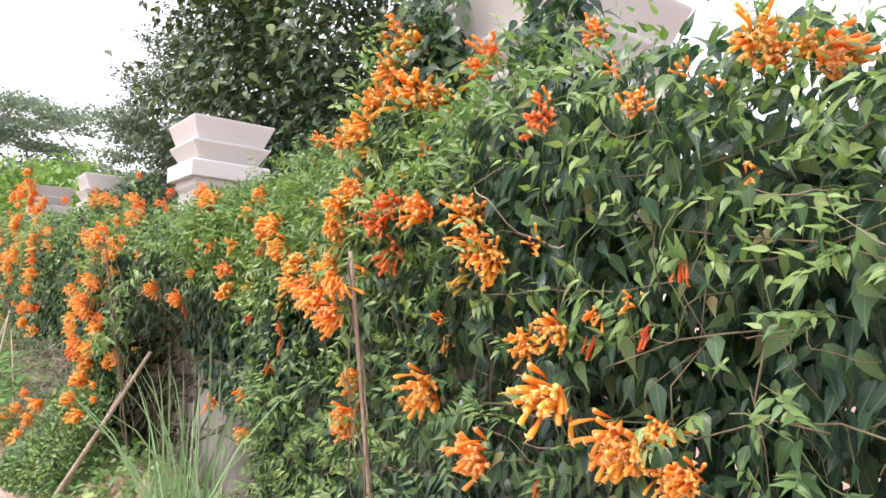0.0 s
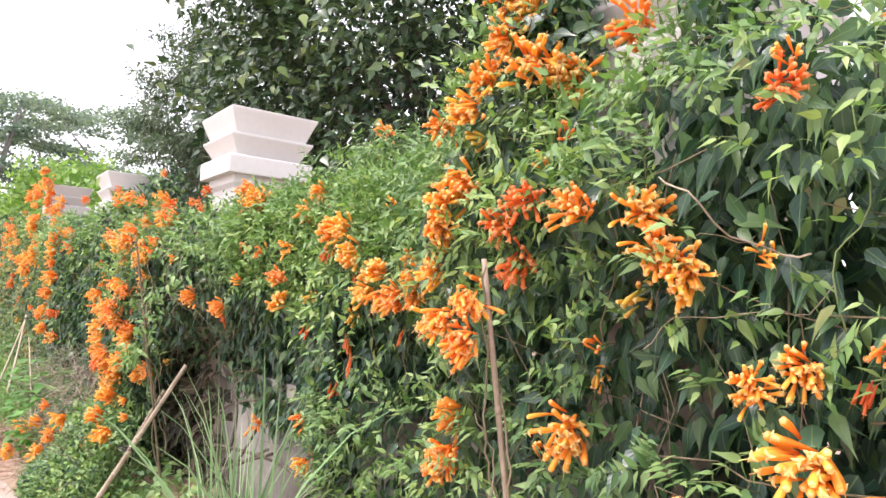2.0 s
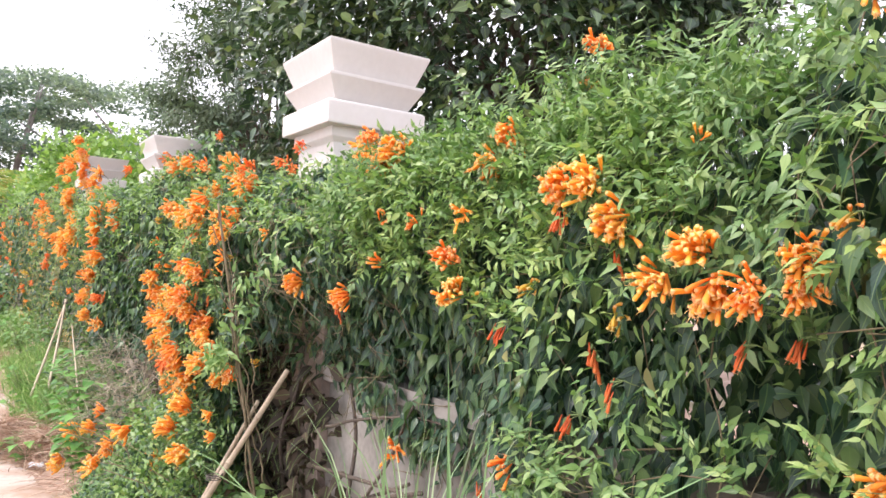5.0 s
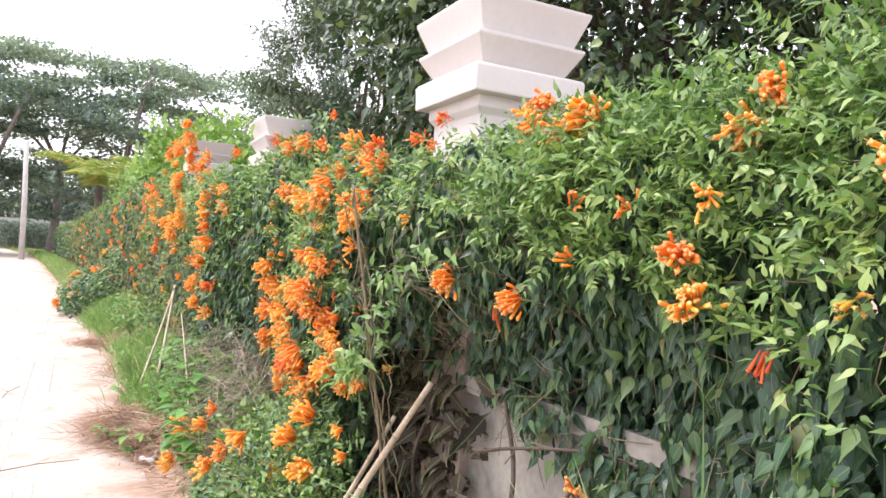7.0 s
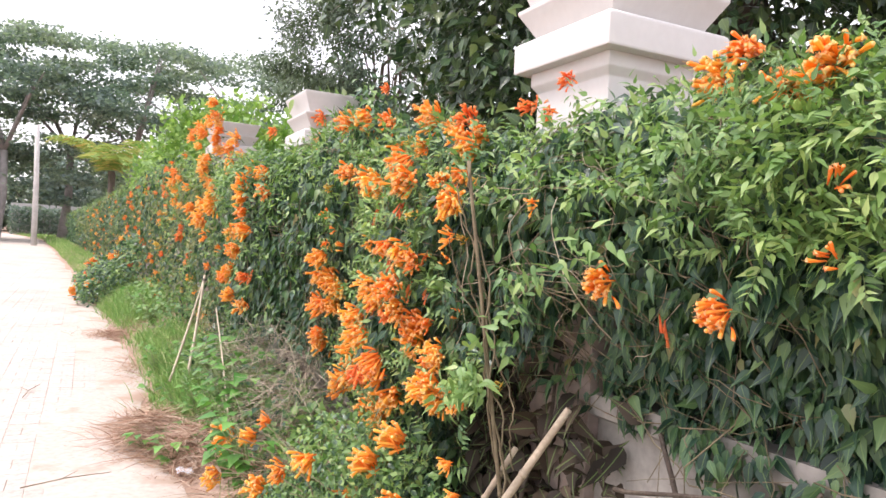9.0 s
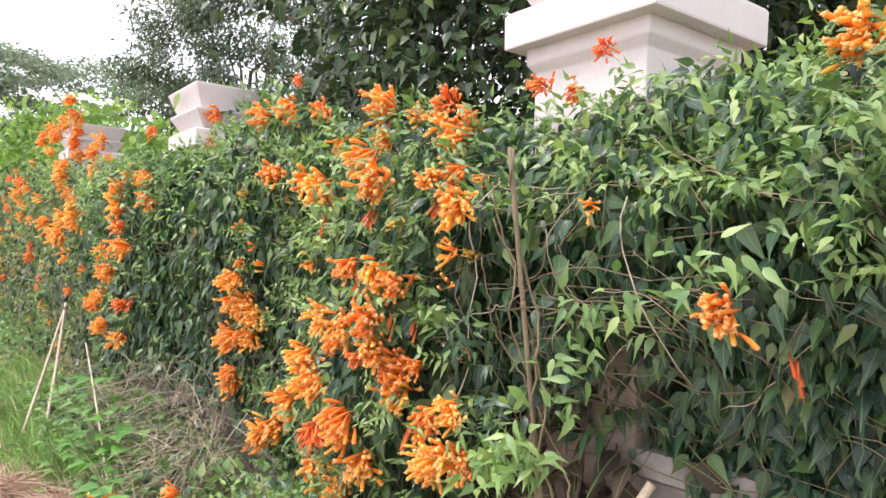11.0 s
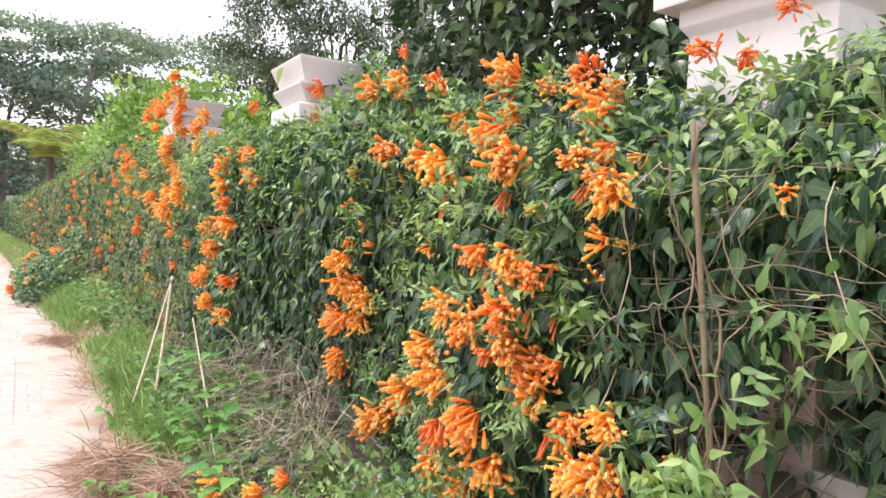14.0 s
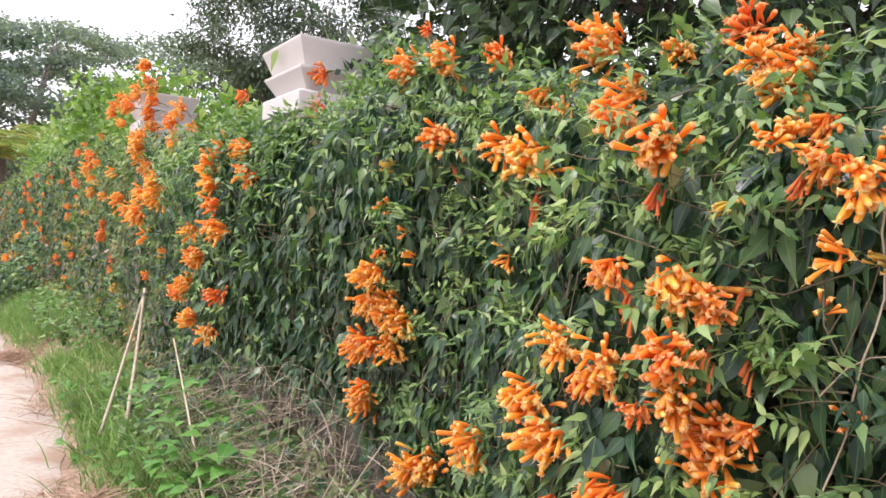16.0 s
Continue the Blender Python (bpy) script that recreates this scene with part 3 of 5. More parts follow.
# over the low bush: x, y, z, size
LOW_BLOOMS = [
    (1.25, 8.57, 0.26, 0.189), (1.25, 7.94, 0.42, 0.131), (1.08, 8.05, 0.2, 0.13), (1.25, 7.66, 0.22, 0.171), (1.25, 7.3, 0.44, 0.113), (1.25, 6.84, 0.63, 0.135), (1.25, 7.6, 0.59, 0.088), (1.42, 6.56, 0.67, 0.15), (1.42, 6.32, 0.6, 0.141), (1.42, 6.32, 0.82, 0.142), (1.42, 5.87, 0.77, 0.062), (1.42, 5.93, 0.86, 0.062), (1.42, 6.8, 0.45, 0.119), (1.42, 6.08, 1.07, 0.12), (1.42, 6.16, 1.05, 0.1), (1.42, 6.06, 1.19, 0.095),
]
# on long stems, clear of the leaves: x, y, z, size
PROUD_BLOOMS = [
    (1.33, 2.72, 1.47, 0.085), (1.36, 2.68, 1.52, 0.08), (1.35, 2.66, 1.43, 0.075), (1.98, 9.42, 2.49, 0.12), (1.95, 9.45, 2.3, 0.11), (2.22, 8.7, 2.62, 0.08),
    (1.8, 5.95, 2.13, 0.06), (1.8, 6.18, 2.07, 0.07), (1.8, 6.08, 2.04, 0.065), (1.8, 10.25, 2.45, 0.1), (2.04, 4.22, 2.25, 0.09), (2.03, 4.22, 2.13, 0.06),
]

FULL = sum([FULL_BLOOMS_A, FULL_BLOOMS_B, FULL_BLOOMS_C, FULL_BLOOMS_D], [])
SMALL = sum([SMALL_BLOOMS_A, SMALL_BLOOMS_B], [])
HANGING = HANGING_BLOOMS_A
RUSTY = RUSTY_BLOOMS_A


def top_of(y):
    return np.interp(y, [0, 1.5, 2.0, 2.35, 2.45, 2.56, 2.8, 2.9, 3.1, 3.3, 3.6, 4.2, 5.5, 5.86, 6.05, 6.35, 6.6, 7.3, 7.7, 8.2, 8.7, 9.2, 10.4, 11, 12.6, 14.0, 14.8, 16, 20, 30, 40, 60], [2.1, 2.05, 2.1, 2.16, 2.16, 2.14, 2.14, 2.34, 2.44, 2.2, 2.04, 2.0, 2.03, 2.07, 1.99, 1.98, 2.06, 2.12, 2.22, 2.34, 2.26, 2.16, 2.2, 2.3, 2.4, 2.36, 2.5, 2.72, 2.75, 2.55, 2.4, 2.2])


def foot_of(y):
    return np.interp(y, [0, 3, 4.5, 4.8, 5.1, 5.5, 6.0, 6.42, 6.5, 7.8, 8.2, 9, 10.4, 11.2, 12, 16, 60], [0.3, 0.35, 0.45, 0.6, 0.85, 1.02, 1.1, 1.2, 0.4, 0.5, 0.72, 0.82, 0.72, 0.5, 0.35, 0.15, 0.0])


def front(y, z):
    """The outer face of the vine: bulging at breast height, rounded over at the top, tucked in at the foot."""
    y, z = np.asarray(y, float), np.asarray(z, float)
    x = np.interp(y, [0, 8.5, 9.5, 40], [1.68, 1.68, 1.55, 1.5]) + bend(y)
    x = x - (0.1 + 0.13 * np.clip((1.5 - z) / 0.4, 0, 1)) * np.exp(-(((y - 6.6) / 0.5) ** 2)) * np.clip((1.95 - z) / 0.3, 0, 1)
    x = x + np.interp(y, [3.2, 3.45, 3.8, 4.0, 5.4, 5.8], [0, 0.2, 0.19, 0.12, 0.11, 0]) * np.clip((z - 0.9) / 0.4, 0.3, 1)
    over = np.clip((z - (top_of(y) - 0.3)) / 0.3, 0, 1.2)
    tuck = np.clip((1.5 - z) / 1.3, 0, 1)
    waves = 0.035 * np.sin(4.1 * y + 1.3 * z) + 0.045 * np.sin(13.0 * y - 6 * z + 1) * np.sin(15 * z + 3 * np.sin(5 * y)) + 0.03 * np.sin(2.3 * y + 6.1 * z)
    far = np.clip((y - 9.5) / 3, 0, 1)
    waves = waves + far * (0.1 * np.sin(2.9 * y + 0.8 * np.sin(3 * z)) + 0.07 * np.sin(6.7 * y + 2.2 * z + 1.0))
    return x + 0.2 * over**2 - 0.03 * np.clip(1 - np.abs(z - 1.75) / 0.35, 0, 1) + 0.17 * tuck + 0.19 * np.clip((1.45 - z) / 0.3, 0, 1) * np.interp(y, [4.2, 4.6, 5.9, 6.25], [0, 1, 1, 0]) + waves


SECTIONS = [
    ("flame_vine", 0.7, 3.42, "orange flame vine with large leaves covering a white pillar"),
    ("flame_vine", 3.42, 6.3, "dense green flame vine with scattered orange flower clusters"),
    ("flame_vine", 6.3, 9.2, "flame vine with a thick column of orange flowers on a stake"),
    ("flame_vine", 9.2, 60.0, "long flame vine hedge with orange flower streaks along the wall"),
]
vines = [thing(n, (float(front((a + b) / 2, 1.0)) + 0.3, (a + b) / 2, 0), lab, "vine", "flame vine on the wall") for n, a, b, lab in SECTIONS]


def local(points, ob):
    return np.asarray(points, float) - np.array(ob.location)


def along(lo, hi, n):
    """Even on the short stretches, thinning out down the long one."""
    return lo + (hi - lo) * rng.uniform(0, 1, n) ** (2.2 if hi - lo > 10 else 1.0)


def on_vine(n, lo, hi, deep=0.3, power=1.0):
    y = along(lo, hi, n)
    t, f = top_of(y), foot_of(y)
    z = f + (t - f) * rng.uniform(0, 1, n) ** power
    z += rng.normal(0, 0.03, n)
    d = rng.exponential(deep * 0.5, n).clip(0, deep * 1.6)
    return np.stack([front(y, z) + d - 0.03, y, z], -1), d


def clothe(ob, lo, hi, count, young, size):
    """Leaves of one stretch: mature drooping blades in depth, and pale young sprigs along the top and the edge."""
    at, d = on_vine(count, lo, hi, 0.34)
    yy, zz = at[:, 1], at[:, 2]
    hollow = np.sin(7.1 * yy + 2.0 * np.sin(5.3 * zz)) * np.sin(8.7 * zz + 1.9 * np.sin(4.1 * yy) + 0.6) + 0.5 * np.sin(17 * yy + 3 * zz) * np.sin(19 * zz - 5 * yy)
    keep = ~((yy < 2.15) & (zz > 1.1) & (zz < 1.85) & (rng.uniform(0, 1, len(at)) < 0.12))
    keep &= ~((yy > 5.5) & (yy < 6.25) & (zz > 1.15) & (zz < 1.8) & (d < 0.2) & (rng.uniform(0, 1, len(at)) < 0.3))
    keep &= ~((((yy - 5.54) / 0.11) ** 2 + ((zz - 1.4) / 0.1) ** 2 < 1) & (d < 0.3))
    keep &= ~((yy > 12.5) & (np.sin(3.3 * yy + 1.2 * np.sin(2.7 * zz)) > 0.45) & (d < 0.22) & (rng.uniform(0, 1, len(at)) < 0.7))
    keep &= ~((hollow > np.where(yy < 2.2, 0.22, np.where(yy < 4.6, 0.16, 0.25))) & (d < np.where(yy < 4.6, 0.22, 0.16)) & (rng.uniform(0, 1, len(at)) < 0.84))
    at = at[keep]
    n = len(at)
    high = np.clip((at[:, 2] - top_of(at[:, 1]) + 0.25) / 0.25, 0, 1)[:, None]
    axis = np.stack([rng.normal(-0.35, 0.42, n), rng.normal(0, 0.5, n), rng.normal(-0.95, 0.4, n)], -1)
    axis[:, 2:] += 0.8 * high * rng.uniform(0.2, 1.2, (n, 1))
    face = np.stack([rng.normal(-0.7, 0.45, n), rng.normal(0, 0.55, n), rng.normal(0.6, 0.45, n)], -1)
    length = size * rng.uniform(0.55, 1.45, n) * (1 + np.clip(at[:, 1] - 12, 0, 30) * 0.03)
    me = leaf_mesh("foliage", local(at, ob), axis, face, length, length * rng.uniform(0.165, 0.245, n), VINE_LEAF, OVATE, rng.uniform(0.05, 0.65, n))
    child(new("foliage", me), ob, kind="stuff")
    m = young // 5
    y = along(lo, hi, m)
    z = top_of(y) - np.where(rng.uniform(0, 1, m) < 0.86, rng.exponential(0.2, m).clip(-0.06, 1.3), rng.uniform(0, 1.2, m))
    z = np.maximum(z, foot_of(y) + 0.1)
    z = np.where((y > 4.2) & (y < 6.35), np.maximum(z, top_of(y) - np.interp(y, [4.2, 4.8, 5.4], [0.6, 0.45, 0.3])), z)
    root = np.stack([front(y, z) - 0.05 + 0.22 * ((y > 5.1) & (y < 6.3) & (rng.uniform(0, 1, m) < 0.75)), y, z], -1)
    shoot = np.stack([rng.normal(-0.6, 0.3, m), rng.normal(0, 0.5, m), rng.normal(0.1, 0.5, m)], -1)
    at = np.repeat(root, 5, 0) + np.repeat(unit(shoot), 5, 0) * np.tile(np.linspace(0, 0.11, 5), m)[:, None]
    axis = np.repeat(shoot, 5, 0) + rng.normal(0, 0.55, (5 * m, 3)) + np.array([0, 0, -0.25])
    face = np.stack([rng.normal(-0.4, 0.4, 5 * m), rng.normal(0, 0.4, 5 * m), rng.normal(0.8, 0.3, 5 * m)], -1)
    length = size * rng.uniform(0.36, 0.74, 5 * m)
    me = leaf_mesh("young_foliage", local(at, ob), axis, face, length, length * rng.uniform(0.15, 0.22, 5 * m), YOUNG_LEAF, LANCE, rng.uniform(0, 0.35, 5 * m))
    child(new("young_foliage", me), ob, "pale fresh green shoots", "stuff")


for ob, (nm, lo, hi, lab), (count, young, size) in zip(vines, SECTIONS, ((15500, 2600, 0.07), (15500, 9600, 0.07), (13500, 1900, 0.078), (26000, 5500, 0.088))):
    clothe(ob, lo, hi, count, young, size)


def curtain(ob, lo, hi, z0, z1, count, size):
    """Leaves that hang straight down over one another like shingles."""
    y, z = rng.uniform(lo, hi, count), rng.uniform(z0, z1, count)
    at = np.stack([front(y, z) - 0.02 + rng.exponential(0.05, count), y, z], -1)
    axis = np.stack([rng.normal(-0.3, 0.3, count), rng.normal(0, 0.42, count), np.full(count, -1.0)], -1)
    face = np.stack([np.full(count, -1.0), rng.normal(0, 0.35, count), rng.normal(0.35, 0.25, count)], -1)
    length = size * rng.uniform(0.6, 1.3, count)
    me = leaf_mesh("hanging_foliage", local(at, ob), axis, face, length, length * rng.uniform(0.18, 0.26, count), VINE_LEAF, OVATE, rng.uniform(0.0, 0.4, count))
    child(new("hanging_foliage", me), ob, "dark hanging leaves", "stuff")


curtain(vines[1], 4.1, 5.1, 0.72, 1.5, 1150, 0.07)
curtain(vines[1], 5.1, 5.75, 1.0, 1.5, 500, 0.07)
curtain(vines[2], 7.4, 9.2, 0.75, 1.9, 1700, 0.075)
curtain(vines[3], 9.2, 10.6, 0.75, 1.9, 1300, 0.075)


def inner_growth(ob, lo, hi, count):
    """Old shaded growth and twigs behind the outer leaves."""
    y = along(lo, hi, count)
    z = foot_of(y) + (top_of(y) - 0.12 - foot_of(y)) * rng.uniform(0, 1, count)
    at = np.stack([front(y, z) + rng.uniform(0.25, 0.5, count), y, z], -1)
    n = count
    axis = np.stack([rng.normal(0, 0.4, n), rng.normal(0, 0.6, n), rng.normal(-0.7, 0.4, n)], -1)
    face = np.stack([rng.normal(-1, 0.2, n), rng.normal(0, 0.3, n), rng.normal(0.2, 0.3, n)], -1)
    length = rng.uniform(0.08, 0.14, n)
    child(new("inner_foliage", leaf_mesh("inner_foliage", local(at, ob), axis, face, length, length * 0.26, VINE_LEAF, OVATE, 0.2)), ob, kind="stuff")


for ob, (nm, lo, hi, lab), count in zip(vines, SECTIONS, (7500, 4800, 4600, 9000)):
    inner_growth(ob, lo, hi, count)


def tuft_of_leaves(ob, name, centre, spread, count, size, mat, label="", slim=0.24):
    at = np.array(centre) + rng.normal(size=(count, 3)) * np.array(spread)
    axis = np.stack([rng.normal(-0.3, 0.6, count), rng.normal(-0.3, 0.6, count), rng.normal(-0.4, 0.6, count)], -1)
    face = np.stack([rng.normal(-0.5, 0.5, count), rng.normal(-0.4, 0.5, count), rng.normal(0.6, 0.4, count)], -1)
    length = size * rng.uniform(0.6, 1.3, count)
    child(new(name, leaf_mesh(name, local(at, ob), axis, face, length, length * slim, mat, LANCE if mat is YOUNG_LEAF else OVATE, rng.uniform(0.1, 0.5, count))), ob, label, "stuff")


# growth climbing over the second pillar's near corner
tuft_of_leaves(vines[3], "climbing_foliage", (2.38, 9.32, 2.5), (0.11, 0.06, 0.13), 420, 0.085, VINE_LEAF)
tuft_of_leaves(vines[3], "climbing_shoot_growth", (2.32, 9.25, 2.58), (0.09, 0.06, 0.1), 90, 0.07, YOUNG_LEAF)
tuft_of_leaves(vines[0], "climbing_foliage", (1.82, 2.36, 2.24), (0.05, 0.06, 0.1), 220, 0.07, VINE_LEAF)
tuft_of_leaves(vines[0], "climbing_shoot_growth", (1.82, 2.42, 2.34), (0.04, 0.05, 0.08), 60, 0.06, YOUNG_LEAF)
tuft_of_leaves(vines[0], "climbing_foliage", (1.8, 2.95, 2.32), (0.05, 0.07, 0.13), 620, 0.065, VINE_LEAF)
for x, y, z, wide, count, size, mat in (
    (1.46, 5.64, 1.46, 0.05, 60, 0.05, YOUNG_LEAF), (1.48, 5.75, 1.38, 0.045, 45, 0.05, YOUNG_LEAF), (1.48, 5.77, 1.25, 0.03, 16, 0.06, YOUNG_LEAF), (1.42, 5.87, 1.28, 0.018, 4, 0.08, YOUNG_LEAF), (1.4, 5.8, 1.14, 0.045, 110, 0.05, YOUNG_LEAF),
    (1.42, 5.92, 1.09, 0.045, 90, 0.05, YOUNG_LEAF), (1.5, 6.02, 1.2, 0.05, 60, 0.05, VINE_LEAF), (1.5, 6.12, 1.35, 0.05, 70, 0.05, VINE_LEAF), (1.5, 5.45, 1.56, 0.05, 40, 0.055, YOUNG_LEAF),
):
    tuft_of_leaves(vines[1], "fresh_sprig", (x, y, z), (wide * 0.6, wide, wide * 0.8), count * 2 // 3, size, mat, "leafy sprig standing clear of the vine", 0.16)
# near-black leaves added as the deep shade in the hollow beside the first pillar
tuft_of_leaves(vines[2], "shade_growth", (1.92, 6.5, 0.75), (0.05, 0.1, 0.26), 700, 0.13, SHADE_LEAF, "near-black leaves added as the shade in a hollow")
tuft_of_leaves(vines[1], "shade_growth", (1.93, 6.15, 0.7), (0.03, 0.2, 0.24), 260, 0.12, SHADE_LEAF, "near-black leaves added as shade against the wall")

LEAF_KINDS = [leaf_mesh("leaf", np.zeros((1, 3)), np.array([[0, 0, -1.0]]), np.array([[-1.0, 0.1 * k, 0.25]]), np.array([1.0]), np.array([0.17 + 0.012 * k]), SINGLE_LEAF, OVATE, 0.08 + 0.06 * k) for k in range(6)]


def single_leaves(ob, lo, hi, count, size):
    """The outermost large leaves, one by one."""
    for k in range(count):
        y = rng.uniform(lo, hi)
        z = rng.uniform(max(float(foot_of(y)) + 0.15, 1.45 if 4.3 < y < 6.4 else 0), float(top_of(y)) - 0.02)
        f = child(new("leaf", LEAF_KINDS[k % len(LEAF_KINDS)]), ob)
        s = size * rng.uniform(0.8, 1.35)
        here = Vector(local((float(front(y, z)) - rng.uniform(0.02, 0.06), y, z), ob))
        f.matrix_basis = Matrix.Translation(here) @ pose(0, 0, 0, rng.normal(0, 35), rng.normal(22, 22), rng.normal(0, 35)) @ Matrix.Diagonal((s, s, s, 1))


for ob, (nm, lo, hi, lab), count, size in zip(vines[:3], SECTIONS, (260, 240, 280), (0.06, 0.06, 0.064)):
    single_leaves(ob, lo, hi, count, size)


def vine_stems(ob, lo, hi, count):
    rods = []
    for k in range(count):
        y0 = float(along(lo, hi, 1)[0])
        z0 = rng.uniform(foot_of(y0), top_of(y0))
        flat = rng.uniform() < 0.45
        step = np.array([rng.normal(0, 0.02), rng.choice([-1, 1]) * (0.1 if flat else 0.025), -0.02 if flat else -0.1])
        p, pts = np.array([0, y0, z0]), []
        for s in range(rng.integers(5, 10)):
            q = p.copy()
            q[0] = front(q[1], q[2]) - 0.02 + rng.normal(0, 0.02)
            pts.append(q)
            p = p + step + rng.normal(0, 0.018, 3)
            if p[2] < foot_of(p[1]) - 0.2 or p[1] < lo - 0.2 or p[1] > hi + 0.2:
                break
        if len(pts) > 2:
            r = rng.uniform(0.001, 0.0022)
            rods.append((local(pts, ob), np.full(len(pts), r)))
    child(new("trailing_growth", rods_mesh("trailing_growth", rods, STEM, 4)), ob, "thin brown trailing stems", "stuff")


for ob, (nm, lo, hi, lab), count in zip(vines, SECTIONS, (120, 130, 150, 160)):
    vine_stems(ob, lo, hi, count)


def shoots(ob, lo, hi, z0, z1, count, size):
    """Fresh feathery sprigs, each with leaflets in pairs along a thin stalk."""
    at, axis, length, rods = [], [], [], []
    for k in range(count):
        y, z = rng.uniform(lo, hi), rng.uniform(z0, z1)
        p = np.array([float(front(y, min(z, float(top_of(y))))) - 0.03, y, z])
        d = unit(np.array([rng.normal(-0.6, 0.3), rng.normal(0, 0.5), rng.normal(0.2, 0.5)]))
        side = unit(np.cross(d, rng.normal(size=3)))
        ln = rng.uniform(0.08, 0.17)
        rods.append((local([p, p + d * ln * 0.5 + np.array([0, 0, 0.01]), p + d * ln], ob), np.array([0.0014, 0.001, 0.0006])))
        for j in range(5):
            q = p + d * ln * (0.25 + 0.18 * j)
            for e in (-1, 1):
                at.append(q)
                axis.append(d * 0.7 + side * e + rng.normal(0, 0.2, 3) + np.array([0, 0, -0.2]))
                length.append(size * rng.uniform(0.6, 1.2) * (1.1 - 0.12 * j))
    at, axis, length = np.array(at), np.array(axis), np.array(length)
    face = np.stack([rng.normal(-0.6, 0.3, len(at)), rng.normal(0, 0.3, len(at)), rng.normal(0.7, 0.3, len(at))], -1)
    child(new("feathery_growth", leaf_mesh("feathery_growth", local(at, ob), axis, face, length, length * 0.17, YOUNG_LEAF, LANCE, 0.2)), ob, "fresh feathery green sprigs", "stuff")
    child(new("fine_growth", rods_mesh("fine_growth", rods, GREEN_STEM, 4)), ob, kind="stuff")


shoots(vines[0], 1.3, 3.4, 0.6, 2.1, 170, 0.05)
shoots(vines[0], 2.3, 3.42, 0.4, 1.6, 90, 0.05)
shoots(vines[1], 3.42, 5.3, 1.55, 2.04, 330, 0.048)
shoots(vines[1], 3.42, 4.2, 0.5, 1.15, 110, 0.05)
shoots(vines[1], 3.42, 4.7, 1.88, 2.16, 230, 0.052)
shoots(vines[0], 2.4, 3.42, 1.5, 2.3, 120, 0.05)
shoots(vines[2], 6.2, 6.45, 0.75, 1.4, 30, 0.055)
shoots(vines[2], 6.3, 8.0, 0.5, 2.1, 330, 0.045)
shoots(vines[3], 9.5, 15.0, 0.6, 2.3, 300, 0.055)


def vine_at(y):
    for ob, (nm, lo, hi, lab) in zip(vines, SECTIONS):
        if y < hi:
            return ob
    return vines[-1]


def olive_growth(ob, lo, hi, count):
    """Older yellowing leaves in upright bands down the far hedge."""
    y = along(lo, hi, count)
    z = foot_of(y) + (top_of(y) - foot_of(y)) * rng.uniform(0, 1, count)
    band = np.sin(2.6 * y + 0.7 * np.sin(2.1 * z) + 0.8) > 0.1
    y, z = y[band], z[band]
    n = len(y)
    at = np.stack([front(y, z) - 0.05 + rng.exponential(0.03, n), y, z], -1)
    axis = np.stack([rng.normal(-0.4, 0.4, n), rng.normal(0, 0.5, n), rng.normal(-0.7, 0.5, n)], -1)
    face = np.stack([rng.normal(-0.7, 0.4, n), rng.normal(-0.2, 0.5, n), rng.normal(0.6, 0.4, n)], -1)
    length = rng.uniform(0.03, 0.07, n) * (1 + np.clip(y - 12, 0, 30) * 0.03)
    child(new("olive_foliage", leaf_mesh("olive_foliage", local(at, ob), axis, face, length, length * 0.24, OLIVE_LEAF, LANCE, 0.2)), ob, "yellowing olive foliage in upright bands", "stuff")


olive_growth(vines[3], 11.2, 50.0, 16000)


def trailing_stem(ob, y, z, fall, drift, thick, mat):
    """One long loose stem that hangs before the leaves."""
    s = np.linspace(0, 1, 12)
    yy = y + drift * s + 0.012 * np.sin(9 * s + y)
    zz = z - fall * s + 0.018 * np.sin(6.3 * s + 11 * y) + 0.007 * np.sin(17 * s + 5 * z)
    xx = front(yy, zz) - 0.05 - 0.015 * np.sin(7 * s + 2 * y)
    child(new("trailing_stem", rods_mesh("trailing_stem", [(local(np.stack([xx, yy, zz], -1), ob), np.full(12, thick))], mat, 5)), ob)


for y, z, fall, drift, thick, mat in (
    (6.12, 1.78, 0.62, 0.14, 0.002, CANE), (5.72, 1.7, 0.5, -0.05, 0.0018, CANE), (5.95, 1.62, 0.45, -0.34, 0.002, STEM), (5.55, 1.55, 0.05, 0.6, 0.0016, STEM), (5.6, 1.42, -0.03, 0.55, 0.0018, STEM),
    (5.5, 1.3, 0.04, 0.5, 0.0016, STEM), (5.8, 1.72, 0.02, 0.5, 0.0014, PALE_STAKE), (4.4, 1.9, 0.7, 0.08, 0.0018, GREEN_STEM), (4.75, 1.5, 0.35, -0.2, 0.0016, GREEN_STEM), (2.0, 1.85, 0.4, 0.05, 0.0016, GREEN_STEM),
    (1.85, 1.9, 0.45, -0.04, 0.0018, GREEN_STEM), (1.7, 1.3, 0.12, -0.25, 0.0016, GREEN_STEM), (2.35, 1.75, 0.15, -0.25, 0.002, PALE_STAKE), (6.75, 1.4, 0.5, 0.03, 0.0014, STEM), (7.6, 1.9, 0.25, -0.2, 0.0014, STEM),
):
    trailing_stem(vine_at(y), y, z, fall, drift, thick, mat)


def dry_stems(ob, lo, hi, z0, z1, count):
    """Loose grey-brown runners strung nearly level across the leaves."""
    for k in range(count):
        y, z = rng.uniform(lo, hi), rng.uniform(z0, z1)
        trailing_stem(ob, y, z, rng.normal(0.06, 0.12), rng.choice([-1, 1]) * rng.uniform(0.15, 0.45), rng.uniform(0.0009, 0.0017), (STEM, STEM, PALE_STAKE)[k % 3])


dry_stems(vines[1], 5.35, 6.1, 1.25, 1.85, 26)
